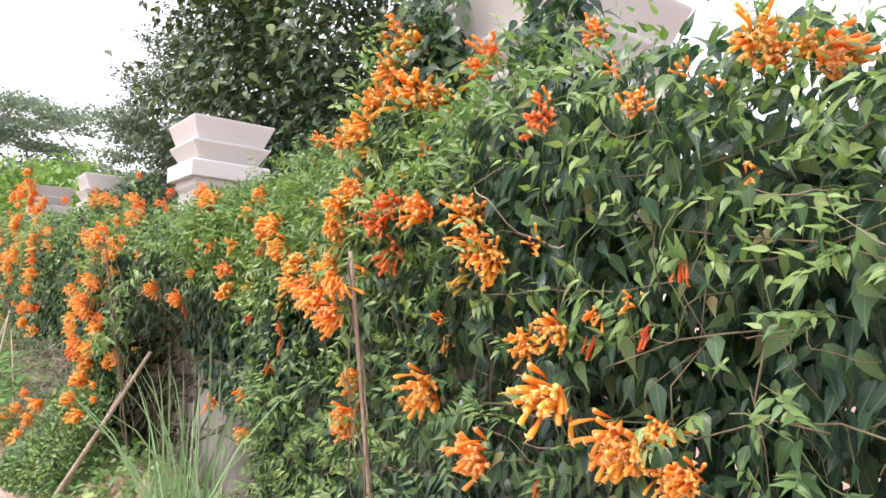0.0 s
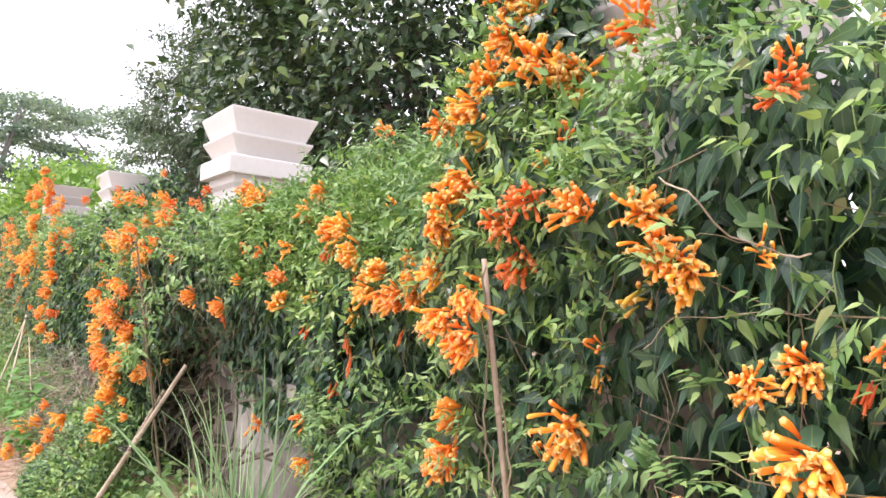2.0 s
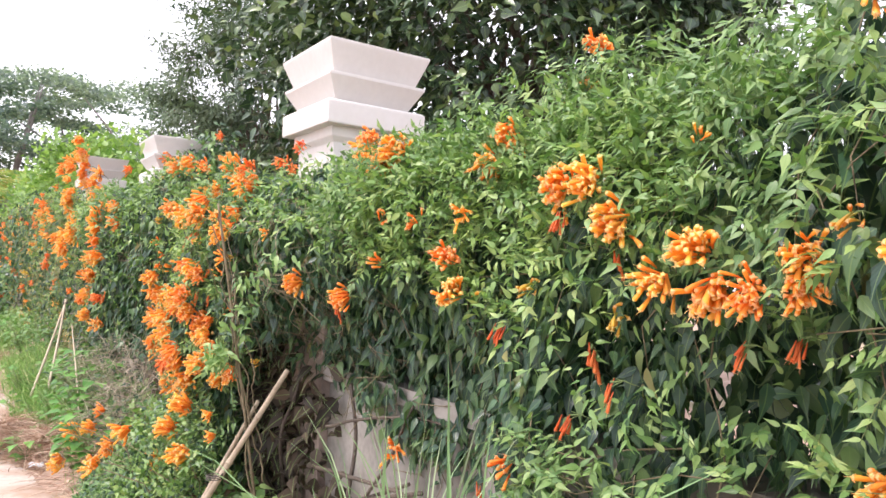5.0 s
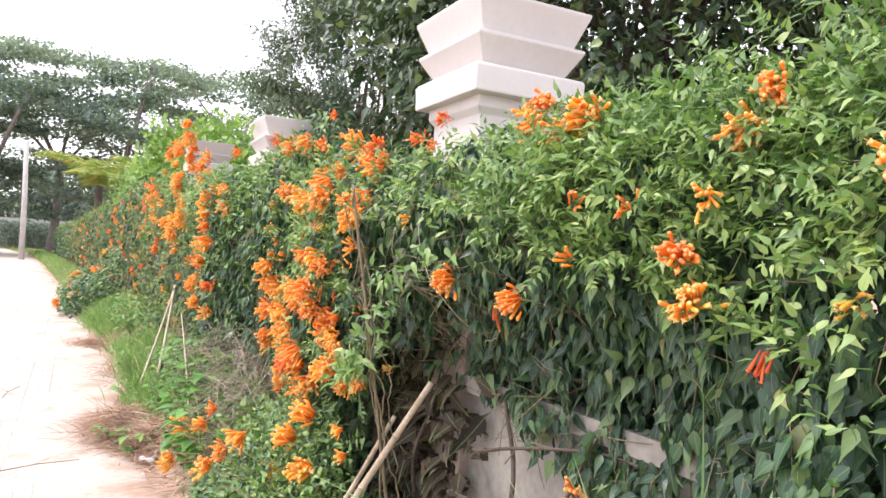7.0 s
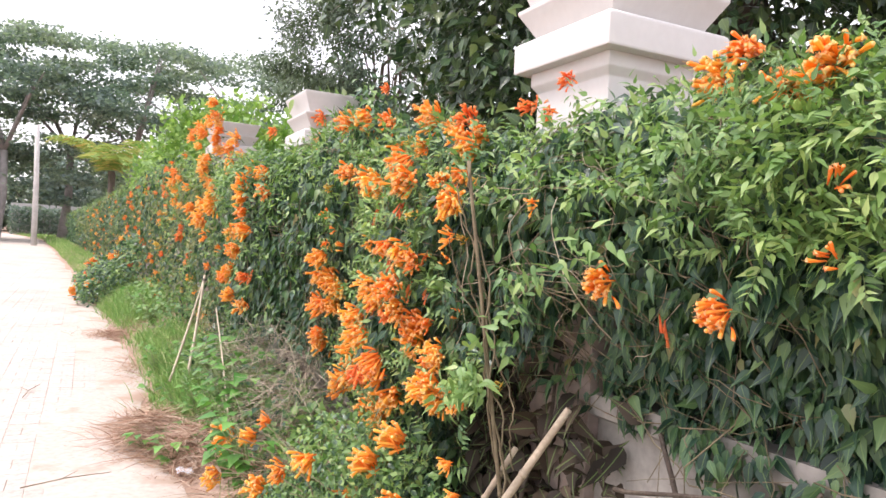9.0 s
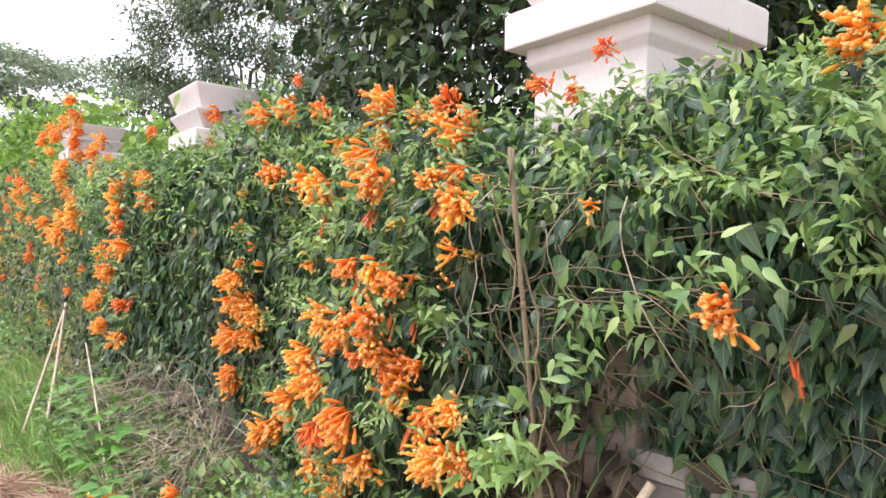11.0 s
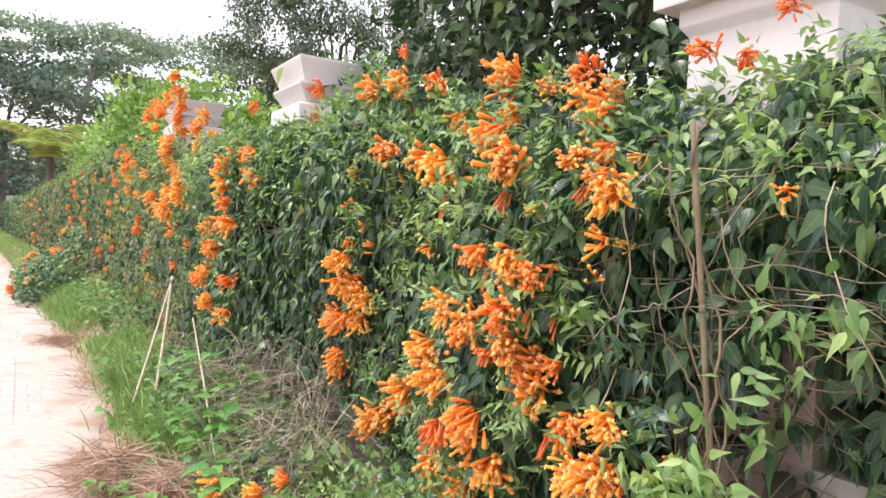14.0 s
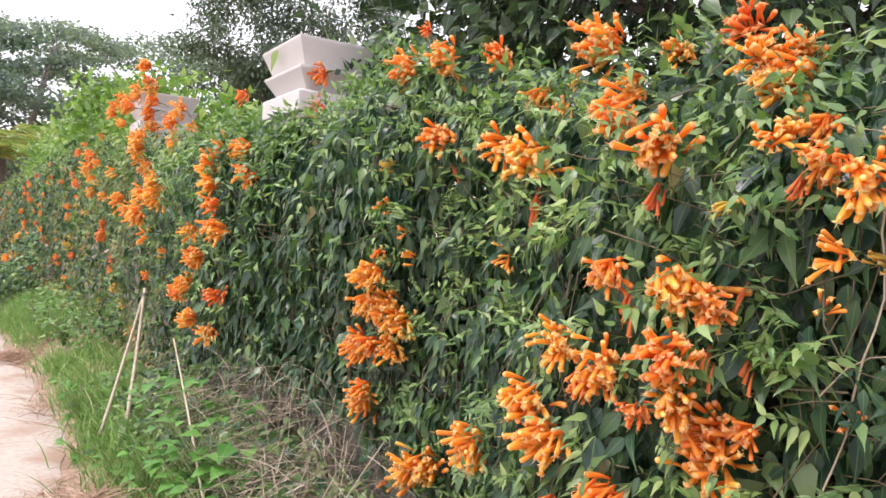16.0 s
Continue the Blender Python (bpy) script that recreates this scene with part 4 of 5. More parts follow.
dry_stems(vines[0], 1.5, 2.4, 1.2, 1.9, 6)


def woody_stem(ob, y, z, run, rise, thick):
    """An old branch crossing in front of the bare foot of the wall."""
    s = np.linspace(0, 1, 14)
    yy = y + run * s + 0.03 * np.sin(8 * s + y)
    zz = z + rise * s + 0.035 * np.sin(5 * s + 3 * y)
    xx = 1.93 - 0.08 * np.sin(3 * s + z) + 0.012 * np.sin(11 * s)
    child(new("woody_stem", rods_mesh("woody_stem", [(local(np.stack([xx, yy, zz], -1), ob), thick * (1.1 - 0.5 * s))], BARK, 7)), ob, "old dark brown branch")


for y, z, run, rise, thick in ((6.1, 0.2, -1.1, 0.55, 0.013), (5.9, 0.62, -1.3, 0.05, 0.01), (5.2, 0.25, 0.35, 0.75, 0.012), (5.5, 0.2, -0.5, 0.8, 0.009), (4.9, 0.7, 0.9, -0.2, 0.008), (5.7, 0.85, -0.9, 0.12, 0.007), (6.2, 0.3, -0.15, 0.9, 0.01), (8.9, 0.2, 0.2, 0.7, 0.012), (9.7, 0.2, -0.25, 0.75, 0.012)):
    woody_stem(vine_at(y), y, z, run, rise, thick)


def bloom_mesh(name, count, spread, length, mat, seed, drop=0.0, buds=0):
    """One cluster of club-shaped tubes that fan out from a short stalk, facing -x."""
    g = np.random.default_rng(seed)
    vs, ts, us, k = [], [], [], 0
    for i in range(count):
        d = np.array([-1.0, g.normal(0, spread), g.normal(-0.05 - drop, spread * 0.8)])
        d /= np.linalg.norm(d)
        foot = g.normal(0, 1, 3) * np.array([0.01, 0.013, 0.013]) + d * 0.008
        ln = length * g.uniform(0.72, 1.15)
        side = g.normal(0, 1, 3)
        side -= d * (side @ d)
        side *= 0.13 * ln / np.linalg.norm(side)
        s = np.array([0, 0.35, 0.7, 0.93, 1.0])
        pts = foot + d * (s[:, None] * ln) + side * (s[:, None] ** 2) + np.array([0, 0, -0.1 * ln]) * s[:, None] ** 2
        r = np.array([0.002, 0.0034, 0.0052, 0.0058, 0.004]) * g.uniform(0.85, 1.15)
        v, t, u = tube_data(pts, r, 5)
        vs.append(v), ts.append(t + k), us.append(u)
        k += len(v)
        if i % 2 == 0:
            for turn in (0.4, 2.5, 4.6):
                out = np.cross(d, unit(side)) * math.sin(turn) + unit(side) * math.cos(turn)
                v, t, u = tube_data([pts[3], pts[4] + out * 0.004, pts[4] + out * 0.009 - d * 0.003], np.array([0.0028, 0.0022, 0.0008]), 4)
                vs.append(v), ts.append(t + k), us.append(np.full_like(u, 1.0))
                k += len(v)
            v, t, u = tube_data([pts[4], pts[4] + (pts[4] - pts[3]) * 3.2], np.array([0.0007, 0.0005]), 3)
            vs.append(v), ts.append(t + k), us.append(np.full_like(u, 1.0))
            k += len(v)
    return mesh_from(name, np.concatenate(vs), np.concatenate(ts), mat, np.concatenate(us))


FANS = [bloom_mesh("fan_bloom", n, s, 0.058, PETAL, 20 + i, dr) for i, (n, s, dr) in enumerate([(42, 0.62, 0.05), (38, 0.55, 0.2), (44, 0.7, -0.1), (36, 0.5, 0.3), (42, 0.62, 0.1), (36, 0.55, -0.25)])]
SPRAYS = [bloom_mesh("spray_bloom", n, s, 0.05, m, 40 + i, dr) for i, (n, s, dr, m) in enumerate([(9, 0.8, 0.0, PETAL), (7, 0.6, -0.3, PETAL), (12, 0.9, 0.1, PETAL), (10, 0.8, 0.0, BUD), (6, 0.5, -0.5, PETAL)])]
RUSTY_FANS = [bloom_mesh("rusty_bloom", n, 0.7, 0.056, PETAL_RUST, 80 + i, dr) for i, (n, dr) in enumerate([(30, 0.4), (24, 0.1), (34, 0.7)])]
DROPS = [bloom_mesh("drooping_bloom", n, 0.35, 0.058, PETAL_OLD, 60 + i, 2.2) for i, n in enumerate((6, 4, 8))]


STALK = rods_mesh("flower_stalk", [([(0.09, 0.0, -0.01), (0.04, 0.004, 0.006), (-0.004, 0.0, 0.0)], np.array([0.0016, 0.002, 0.004])), ([(0.04, 0.004, 0.006), (0.0, 0.018, 0.012)], np.array([0.0016, 0.0012])), ([(0.04, 0.004, 0.006), (0.0, -0.016, -0.014)], np.array([0.0016, 0.0012]))], GREEN_STEM, 5)


def set_bloom(x, y, z, size, stock, name, label=""):
    ob = vine_at(y)
    f = child(new(name, stock[rng.integers(len(stock))]), ob, label)
    k = float(np.clip(size / 0.097, 0.6, 1.45)) * rng.uniform(0.92, 1.1)
    turn = pose(0, 0, 0, rng.uniform(-60, 60), rng.uniform(-20, 15), rng.uniform(-10, 48))
    if stock is DROPS:
        turn = pose(0, 0, 0, 0, rng.uniform(-8, 8), rng.uniform(-90, 90))
    here = Vector(local((x, y, z), ob))
    f.matrix_basis = Matrix.Translation(here) @ turn @ Matrix.Diagonal((k, k, k, 1))
    child(new("flower_stalk", STALK), f)
    return f


def place_blooms(rows, stock, name, label=""):
    for y, z, size in rows:
        lean = rng.uniform(0, 0.03) + (0.055 if 3.4 < y < 5.5 and z > 1.4 else 0)
        if size > 0.19:
            for _ in range(int(np.clip((size / 0.13) ** 2, 2, 8))):
                yy, zz = y + rng.normal(0, size * 0.4), z + rng.normal(0, size * 0.33)
                set_bloom(float(front(yy, zz)) - 0.05, yy, zz, rng.uniform(0.1, 0.15), stock, name, label)
        elif size > 0.14 and stock is FANS:
            for side in (-1, 1):
                yy, zz = y + side * size * rng.uniform(0.1, 0.2), z + side * size * rng.uniform(-0.2, 0.2)
                set_bloom(float(front(yy, min(zz, float(top_of(yy))))) - 0.055 - lean, yy, zz, size * 0.8, stock, name, label)
        else:
            set_bloom(float(front(y, min(z, float(top_of(y))))) - 0.055 - lean, y, z, size, stock, name, label)


place_blooms(FULL, FANS, "bloom")
place_blooms(SMALL, SPRAYS, "flower_spray")
place_blooms(HANGING, DROPS, "withered_bloom", "withered red-orange tubes hanging down")
place_blooms(RUSTY, RUSTY_FANS, "rusty_bloom", "older deep red-orange flower cluster")
for x, y, z, size in PROUD_BLOOMS:
    set_bloom(x, y, z, size, FANS if y < 5 else RUSTY_FANS, "bloom")


def far_streaks():
    """Orange streaks down the far hedge."""
    for y0 in (13.1, 15.6, 16.4, 18.0, 19.6, 21.5, 23.0, 24.6, 27.0, 28.8, 30.5, 32.4, 34.0, 38.0):
        z = top_of(y0) - rng.uniform(0.1, 0.5)
        while z > 0.35:
            y = y0 + rng.normal(0, 0.16)
            set_bloom(float(front(y, z)) - 0.05, y, z, rng.uniform(0.075, 0.12), (FANS, SPRAYS, RUSTY_FANS)[rng.integers(3)], "bloom")
            z -= rng.uniform(0.08, 0.32)


far_streaks()


# ---- low flowering bush at the foot of the vine ----
def foot_bush():
    ob = thing("flowering_bush", (1.25, 7.0, 0.15), "low straggling flame vine bush with orange blooms on the verge", "bush")
    n = 10500
    y = rng.normal(7.0, 0.5, n).clip(6.2, 8.1)
    h = 0.66 - 0.42 * np.clip(np.abs(y - 6.75) / 1.2, 0, 1)
    x = 1.6 - rng.uniform(0, 1, n) ** 0.7 * (0.55 - 0.2 * np.abs(y - 7.2))
    z = ground_height(x, y) + rng.uniform(0.0, 1, n) * h * np.clip((x - 0.85) / 0.6, 0.15, 1)
    at = np.stack([x, y, z], -1)
    axis = np.stack([rng.normal(-0.3, 0.6, n), rng.normal(0, 0.6, n), rng.normal(0.1, 0.6, n)], -1)
    face = np.stack([rng.normal(-0.4, 0.4, n), rng.normal(0, 0.4, n), rng.normal(0.8, 0.3, n)], -1)
    length = rng.uniform(0.022, 0.05, n)
    k = int(n * 0.68)
    child(new("foliage", leaf_mesh("foliage", local(at[:k], ob), axis[:k], face[:k], length[:k], length[:k] * 0.24, YOUNG_LEAF, LANCE, 0.2)), ob, kind="stuff")
    child(new("old_foliage", leaf_mesh("old_foliage", local(at[k:], ob), axis[k:], face[k:], length[k:], length[k:] * 0.22, VINE_LEAF, LANCE, 0.2)), ob, kind="stuff")
    rods = []
    for k in range(46):
        yy = rng.uniform(6.4, 7.9)
        p0 = np.array([rng.uniform(1.35, 1.6), yy, 0.1])
        p1 = p0 + np.array([rng.uniform(-0.5, 0.0), rng.normal(0, 0.25), rng.uniform(0.2, 0.55)])
        mid = (p0 + p1) / 2 + np.array([0, 0, 0.12])
        rods.append((local([p0, mid, p1], ob), np.array([0.004, 0.003, 0.002])))
    child(new("twiggy_growth", rods_mesh("twiggy_growth", rods, STEM, 4)), ob, kind="stuff")
    for x, y, z, size in LOW_BLOOMS:
        f = child(new("bloom", FANS[rng.integers(len(FANS))]), ob)
        k = size / 0.115
        f.matrix_basis = Matrix.Translation(Vector(local((x, y, z), ob))) @ pose(0, 0, 0, rng.uniform(-40, 40), rng.uniform(-10, 30), rng.uniform(-30, 30)) @ Matrix.Diagonal((k, k, k, 1))


foot_bush()


def spilling_bush():
    """A mound of the same vine that has crept out of the hedge on to the lane's edge."""
    ob = thing("flowering_bush", (0.85, 20.3, 0.0), "low flame vine mound spilling from the hedge onto the lane", "bush")
    n = 5200
    y = rng.normal(20.4, 0.8, n).clip(18.8, 22.4)
    u = rng.uniform(0, 1, n)
    x = 0.3 + 1.1 * u
    z = rng.uniform(0.02, 1, n) ** 0.8 * (0.45 + 1.1 * u) * (1 - 0.3 * ((y - 20.4) / 1.6) ** 2)
    at = np.stack([x + rng.normal(0, 0.06, n), y, np.maximum(z, 0.03)], -1)
    axis = np.stack([rng.normal(-0.5, 0.5, n), rng.normal(-0.2, 0.5, n), rng.normal(-0.2, 0.5, n)], -1)
    face = np.stack([rng.normal(-0.5, 0.4, n), rng.normal(-0.3, 0.4, n), rng.normal(0.7, 0.3, n)], -1)
    length = rng.uniform(0.06, 0.13, n)
    k = int(n * 0.45)
    child(new("foliage", leaf_mesh("foliage", local(at[:k], ob), axis[:k], face[:k], length[:k], length[:k] * 0.25, VINE_LEAF, LANCE, 0.25)), ob, kind="stuff")
    child(new("young_foliage", leaf_mesh("young_foliage", local(at[k:], ob), axis[k:], face[k:], length[k:] * 0.8, length[k:] * 0.17, YOUNG_LEAF, LANCE, 0.25)), ob, kind="stuff")
    for k in range(26):
        u, yy = rng.uniform(0, 1), rng.uniform(19.0, 21.2)
        stock = (FANS, SPRAYS, DROPS)[(0, 0, 1, 2)[k % 4]]
        f = child(new("bloom", stock[rng.integers(len(stock))]), ob)
        here = (0.22 + 1.05 * u, yy, rng.uniform(0.35, 1.0) * (0.45 + 1.05 * u))
        f.matrix_basis = Matrix.Translation(Vector(local(here, ob))) @ pose(0, 0, 0, rng.uniform(-40, 40), rng.uniform(-10, 30), rng.uniform(0, 60)) @ Matrix.Diagonal((1.5, 1.5, 1.5, 1))


spilling_bush()


def end_hedge():
    """A low hedge across the far end of the lane, with a pale coping behind it."""
    ob = thing("end_hedge", (-2.5, 92.0, 0.0), "low brownish green hedge across the far end of the lane", "hedge")
    n = 5200
    at = np.stack([rng.uniform(-4.3, 6, n), rng.normal(0, 0.4, n), rng.uniform(0, 1, n) ** 0.7 * 2.9], -1)
    axis = rng.normal(0, 1, (n, 3))
    length = rng.uniform(0.18, 0.34, n)
    child(new("foliage", leaf_mesh("foliage", at, axis, rng.normal(0, 0.5, (n, 3)) + np.array([0, -0.6, 0.5]), length, length * 0.3, HAZED_LEAF, SIMPLE, 0.1)), ob, kind="stuff")
    bm = bmesh.new()
    box_into(bm, (-4.3, 1.0, 0), (6, 1.25, 3.3), 0.02)
    part("coping_wall", bm, CONCRETE, ob, "pale low wall behind the hedge")


end_hedge()


# ---- stakes and poles ----
def stake(foot, tip, radius, mat, label, group=""):
    """A bamboo cane with a swollen ring at each joint."""
    foot, tip = np.array(foot, float), np.array(tip, float)
    ob = thing("bamboo_stake", foot, label, "stake", group)
    s = np.linspace(0, 1, 15)
    pts = np.outer(s, tip - foot) + np.sin(s * np.pi)[:, None] * np.array([0.008, 0.014, 0])
    r = radius * (1.1 - 0.3 * s)
    child(new("cane", rods_mesh("cane", [(pts, r)], mat, 9)), ob)
    for k in range(2, 14, 3):
        d = unit(pts[k + 1] - pts[k])
        ring = [pts[k] + d * t for t in (-0.009, -0.003, 0.003, 0.009)]
        child(new("joint", rods_mesh("joint", [(ring, r[k] * np.array([1.0, 1.18, 1.18, 1.0]))], mat, 9)), ob)
    return ob


near_stake = stake((1.5, 2.46, 0.15), (1.385, 2.665, 1.6), 0.0072, BAMBOO, "weathered brown bamboo stake standing in the vine")
lean_pole = stake((1.22, 6.02, 0.1), (1.66, 5.66, 1.08), 0.0145, PALE_STAKE, "thick cut bamboo pole leaning against the wall", "leaning bamboo poles")
stake((1.28, 6.1, 0.12), (1.6, 5.84, 0.92), 0.0115, PALE_STAKE, "pale bamboo pole crossing behind the leaning one", "leaning bamboo poles")
tall_stake = stake((1.66, 5.85, 0.2), (1.37, 5.84, 1.8), 0.0068, STEM, "tall grey-brown bamboo stake with vine stems wound on it")
canes = stake((1.22, 10.62, 0.18), (1.39, 11.07, 1.12), 0.013, CANE, "thin pale bamboo cane of a tied tripod", "tied canes")
stake((1.1, 10.78, 0.18), (1.4, 11.1, 1.12), 0.011, CANE, "thin brown bamboo cane of a tied tripod", "tied canes")
stake((1.3, 8.9, 0.16), (1.3, 9.76, 0.95), 0.006, CANE, "slender bleached cane poking from the weeds")


def wound_stem(ob, foot, tip, turns, reach, thick, seed):
    """A dry vine stem wound loosely round a stake."""
    g = np.random.default_rng(seed)
    s = np.linspace(0, 1, 40)
    a = s * turns * 2 * np.pi + g.uniform(0, 6)
    r = reach * (0.6 + 0.5 * np.sin(7 * s + seed) ** 2)
    p = np.outer(1 - s, foot) + np.outer(s, tip) + np.stack([r * np.cos(a), r * np.sin(a), 0 * s], -1) + g.normal(0, 0.003, (40, 3))
    child(new("wound_stem", rods_mesh("wound_stem", [(local(p, ob), thick * (1.2 - 0.5 * s))], STEM, 5)), ob, "dry vine stem wound round the stake")


for k, (turns, reach, thick) in enumerate(((2.5, 0.02, 0.004), (1.5, 0.03, 0.0035), (3.5, 0.017, 0.003), (1.0, 0.045, 0.0025))):
    wound_stem(tall_stake, np.array([1.62, 5.85, 0.4 + 0.15 * k]), np.array([1.38, 5.84 + 0.02 * k, 1.8 - 0.08 * k]), turns, reach, thick, k + 3)
    wound_stem(near_stake, np.array([1.485, 2.49, 0.35 + 0.1 * k]), np.array([1.39, 2.66, 1.58 - 0.15 * k]), turns, reach * 0.8, thick * 0.8, k + 11)


def tie(ob, place, radius):
    """A few turns of dark twine."""
    a = np.linspace(0, 6 * np.pi, 40)
    p = np.array(place) + np.stack([radius * np.cos(a), radius * np.sin(a), np.linspace(-0.012, 0.012, 40)], -1)
    child(new("twine", rods_mesh("twine", [(local(p, ob), np.full(40, 0.0025))], TWINE, 5)), ob, "dark twine tie")


tie(canes, (1.386, 11.06, 1.08), 0.026)
tie(near_stake, (1.444, 2.56, 0.86), 0.016)
tie(lean_pole, (1.42, 5.84, 0.6), 0.034)


# ---- verge plants ----
def on_verge(n, y0, y1, x0=0.0, x1=0.9):
    y = rng.uniform(y0, y1, n)
    x = edge(y) + rng.uniform(x0, x1, n)
    return np.stack([x, y, ground_height(x, y)], -1)


def strands(name, at, height, width, mat, label, lean=0.35, droop=0.35):
    n = len(at)
    way = np.stack([rng.normal(0, lean, n), rng.normal(0, lean, n), np.ones(n)], -1)
    me = strand_mesh(name, at, way, height * rng.uniform(0.5, 1.25, n), width * rng.uniform(0.6, 1.3, n), mat, droop)
    return tagged(new(name, me), label, "grass", kind="stuff")


tufts = np.concatenate([on_verge(60, 10.3, 14, 0.15, 0.6), on_verge(18, 9.3, 10.3, 0.1, 0.45), on_verge(90, 15.4, 18.5, 0.12, 0.75)])
blades = np.repeat(tufts, 70, 0) + rng.normal(0, 1, (168 * 70, 3)) * np.array([0.09, 0.16, 0.0])
strands("verge_grass", blades, 0.3, 0.0035, GRASS, "tufted green grass on the verge")
strands("far_grass", on_verge(7000, 16, 60, 0.1, 0.9), 0.3, 0.006, GRASS, "green grass along the foot of the hedge")
strands("field_grass", on_verge(4000, 58, 91, 0.1, 6.0), 0.4, 0.02, GRASS, "grass beyond the bend of the lane")
strands("near_grass", on_verge(1500, 3.5, 11.5, 0.1, 0.9), 0.18, 0.0035, GRASS, "short grass below the vine")
reeds = np.array([1.52, 4.28, 0.25]) + rng.normal(0, 1, (75, 3)) * np.array([0.05, 0.2, 0.0])
strands("broad_grass", reeds, 1.32, 0.0055, REED, "tall broad-bladed grass growing before the vine", 0.15, 0.4)
strands("broad_grass", np.array([1.5, 4.88, 0.2]) + rng.normal(0, 1, (9, 3)) * np.array([0.03, 0.08, 0.0]), 1.15, 0.005, REED, "tall broad-bladed grass beside the leaning poles", 0.12, 0.5)


def creepers(count, y0, y1, x0, x1, high, mat=YOUNG_LEAF):
    """Low broad leaves running over the verge."""
    at = on_verge(count, y0, y1, x0, x1)
    at[:, 2] += rng.uniform(0.01, high, count) * np.clip((at[:, 0] - 0.75) / 0.5, 0.2, 1)
    axis = np.stack([rng.normal(-0.3, 0.7, count), rng.normal(-0.2, 0.7, count), rng.normal(0.1, 0.4, count)], -1)
    face = np.stack([rng.normal(-0.2, 0.4, count), rng.normal(-0.2, 0.4, count), np.ones(count)], -1)
    length = rng.uniform(0.035, 0.1, count)
    me = leaf_mesh("ground_creeper", at, axis, face, length, length * 0.27, mat, LANCE, 0.2)
    return tagged(new("ground_creeper", me), "mixed low green creepers and seedlings on the verge", "weeds", kind="stuff")


creepers(1200, 9.6, 12.0, 0.25, 0.8, 0.25)
creepers(450, 8.3, 9.6, 0.45, 0.85, 0.25)
creepers(900, 8.1, 11.0, 0.3, 0.75, 0.35, VINE_LEAF)
creepers(500, 6.4, 8.3, 0.35, 0.9, 0.3)
creepers(900, 3.8, 6.4, 0.2, 0.75, 0.16)
creepers(1800, 13.4, 18.5, 0.3, 1.0, 0.35)


def straw_heap(x, y, rx, ry, h, count, label, mat=STRAW):
    a = rng.uniform(0, 2 * np.pi, count)
    r = np.abs(rng.normal(0, 0.55, count)) + 0.12 * np.sin(5 * a + x) ** 2
    px, py = x + rx * r * np.cos(a), y + ry * r * np.sin(a)
    at = np.stack([px, py, ground_height(px, py) + h * np.exp(-1.6 * r**2) * rng.uniform(0, 1, count)], -1)
    way = np.stack([rng.normal(0, 1, count), rng.normal(0, 1, count), rng.normal(0.25, 0.3, count)], -1)
    me = strand_mesh("dry_straw", at, way, rng.uniform(0.08, 0.32, count), rng.uniform(0.0012, 0.003, count), mat, 0.3)
    return tagged(new("dry_straw", me), label, "straw", kind="stuff")


straw_heap(0.86, 9.45, 0.26, 0.5, 0.26, 2600, "heap of dry brown straw on the verge")
straw_heap(1.08, 9.05, 0.25, 0.42, 0.22, 1700, "mound of rusty dry stems among the weeds")
straw_heap(1.45, 8.7, 0.32, 0.8, 0.4, 700, "tangle of dead grey-brown stems under the vine", GREY_STRAW)
straw_heap(1.5, 9.9, 0.28, 0.8, 0.4, 450, "dead twiggy growth hanging below the leaves", GREY_STRAW)
straw_heap(0.75, 9.9, 0.3, 0.6, 0.05, 700, "thin brown straw trodden into the dirt")
straw_heap(0.8, 15.0, 0.5, 0.55, 0.1, 1100, "heap of rusty dry straw on the lane's dirt edge")
straw_heap(0.85, 12.4, 0.25, 1.3, 0.04, 400, "scattered dry straw on the dirt")
straw_heap(1.3, 7.9, 0.35, 0.5, 0.2, 450, "dry brown stems at the foot of the bush")


def dead_tangle(y0, y1, x0, x1, high, count, label):
    """Dry runners that hang and loop below the leaves."""
    y, x = rng.uniform(y0, y1, count), rng.uniform(x0, x1, count)
    z = ground_height(x, y) + high * rng.uniform(0.05, 1, count)
    way = np.stack([rng.normal(-0.3, 0.6, count), rng.normal(0, 0.7, count), rng.normal(-0.1, 0.8, count)], -1)
    me = strand_mesh("dead_stems", np.stack([x, y, z], -1), way, rng.uniform(0.1, 0.38, count), rng.uniform(0.0008, 0.0019, count), GREY_STRAW, 0.5, 6)
    return tagged(new("dead_stems", me), label, "dead stems", kind="stuff")


dead_tangle(7.9, 9.6, 1.42, 1.78, 0.6, 900, "dry looping grey runners hanging below the vine")
dead_tangle(9.6, 11.2, 1.4, 1.7, 0.5, 220, "dry grey-brown undergrowth behind the tied canes")


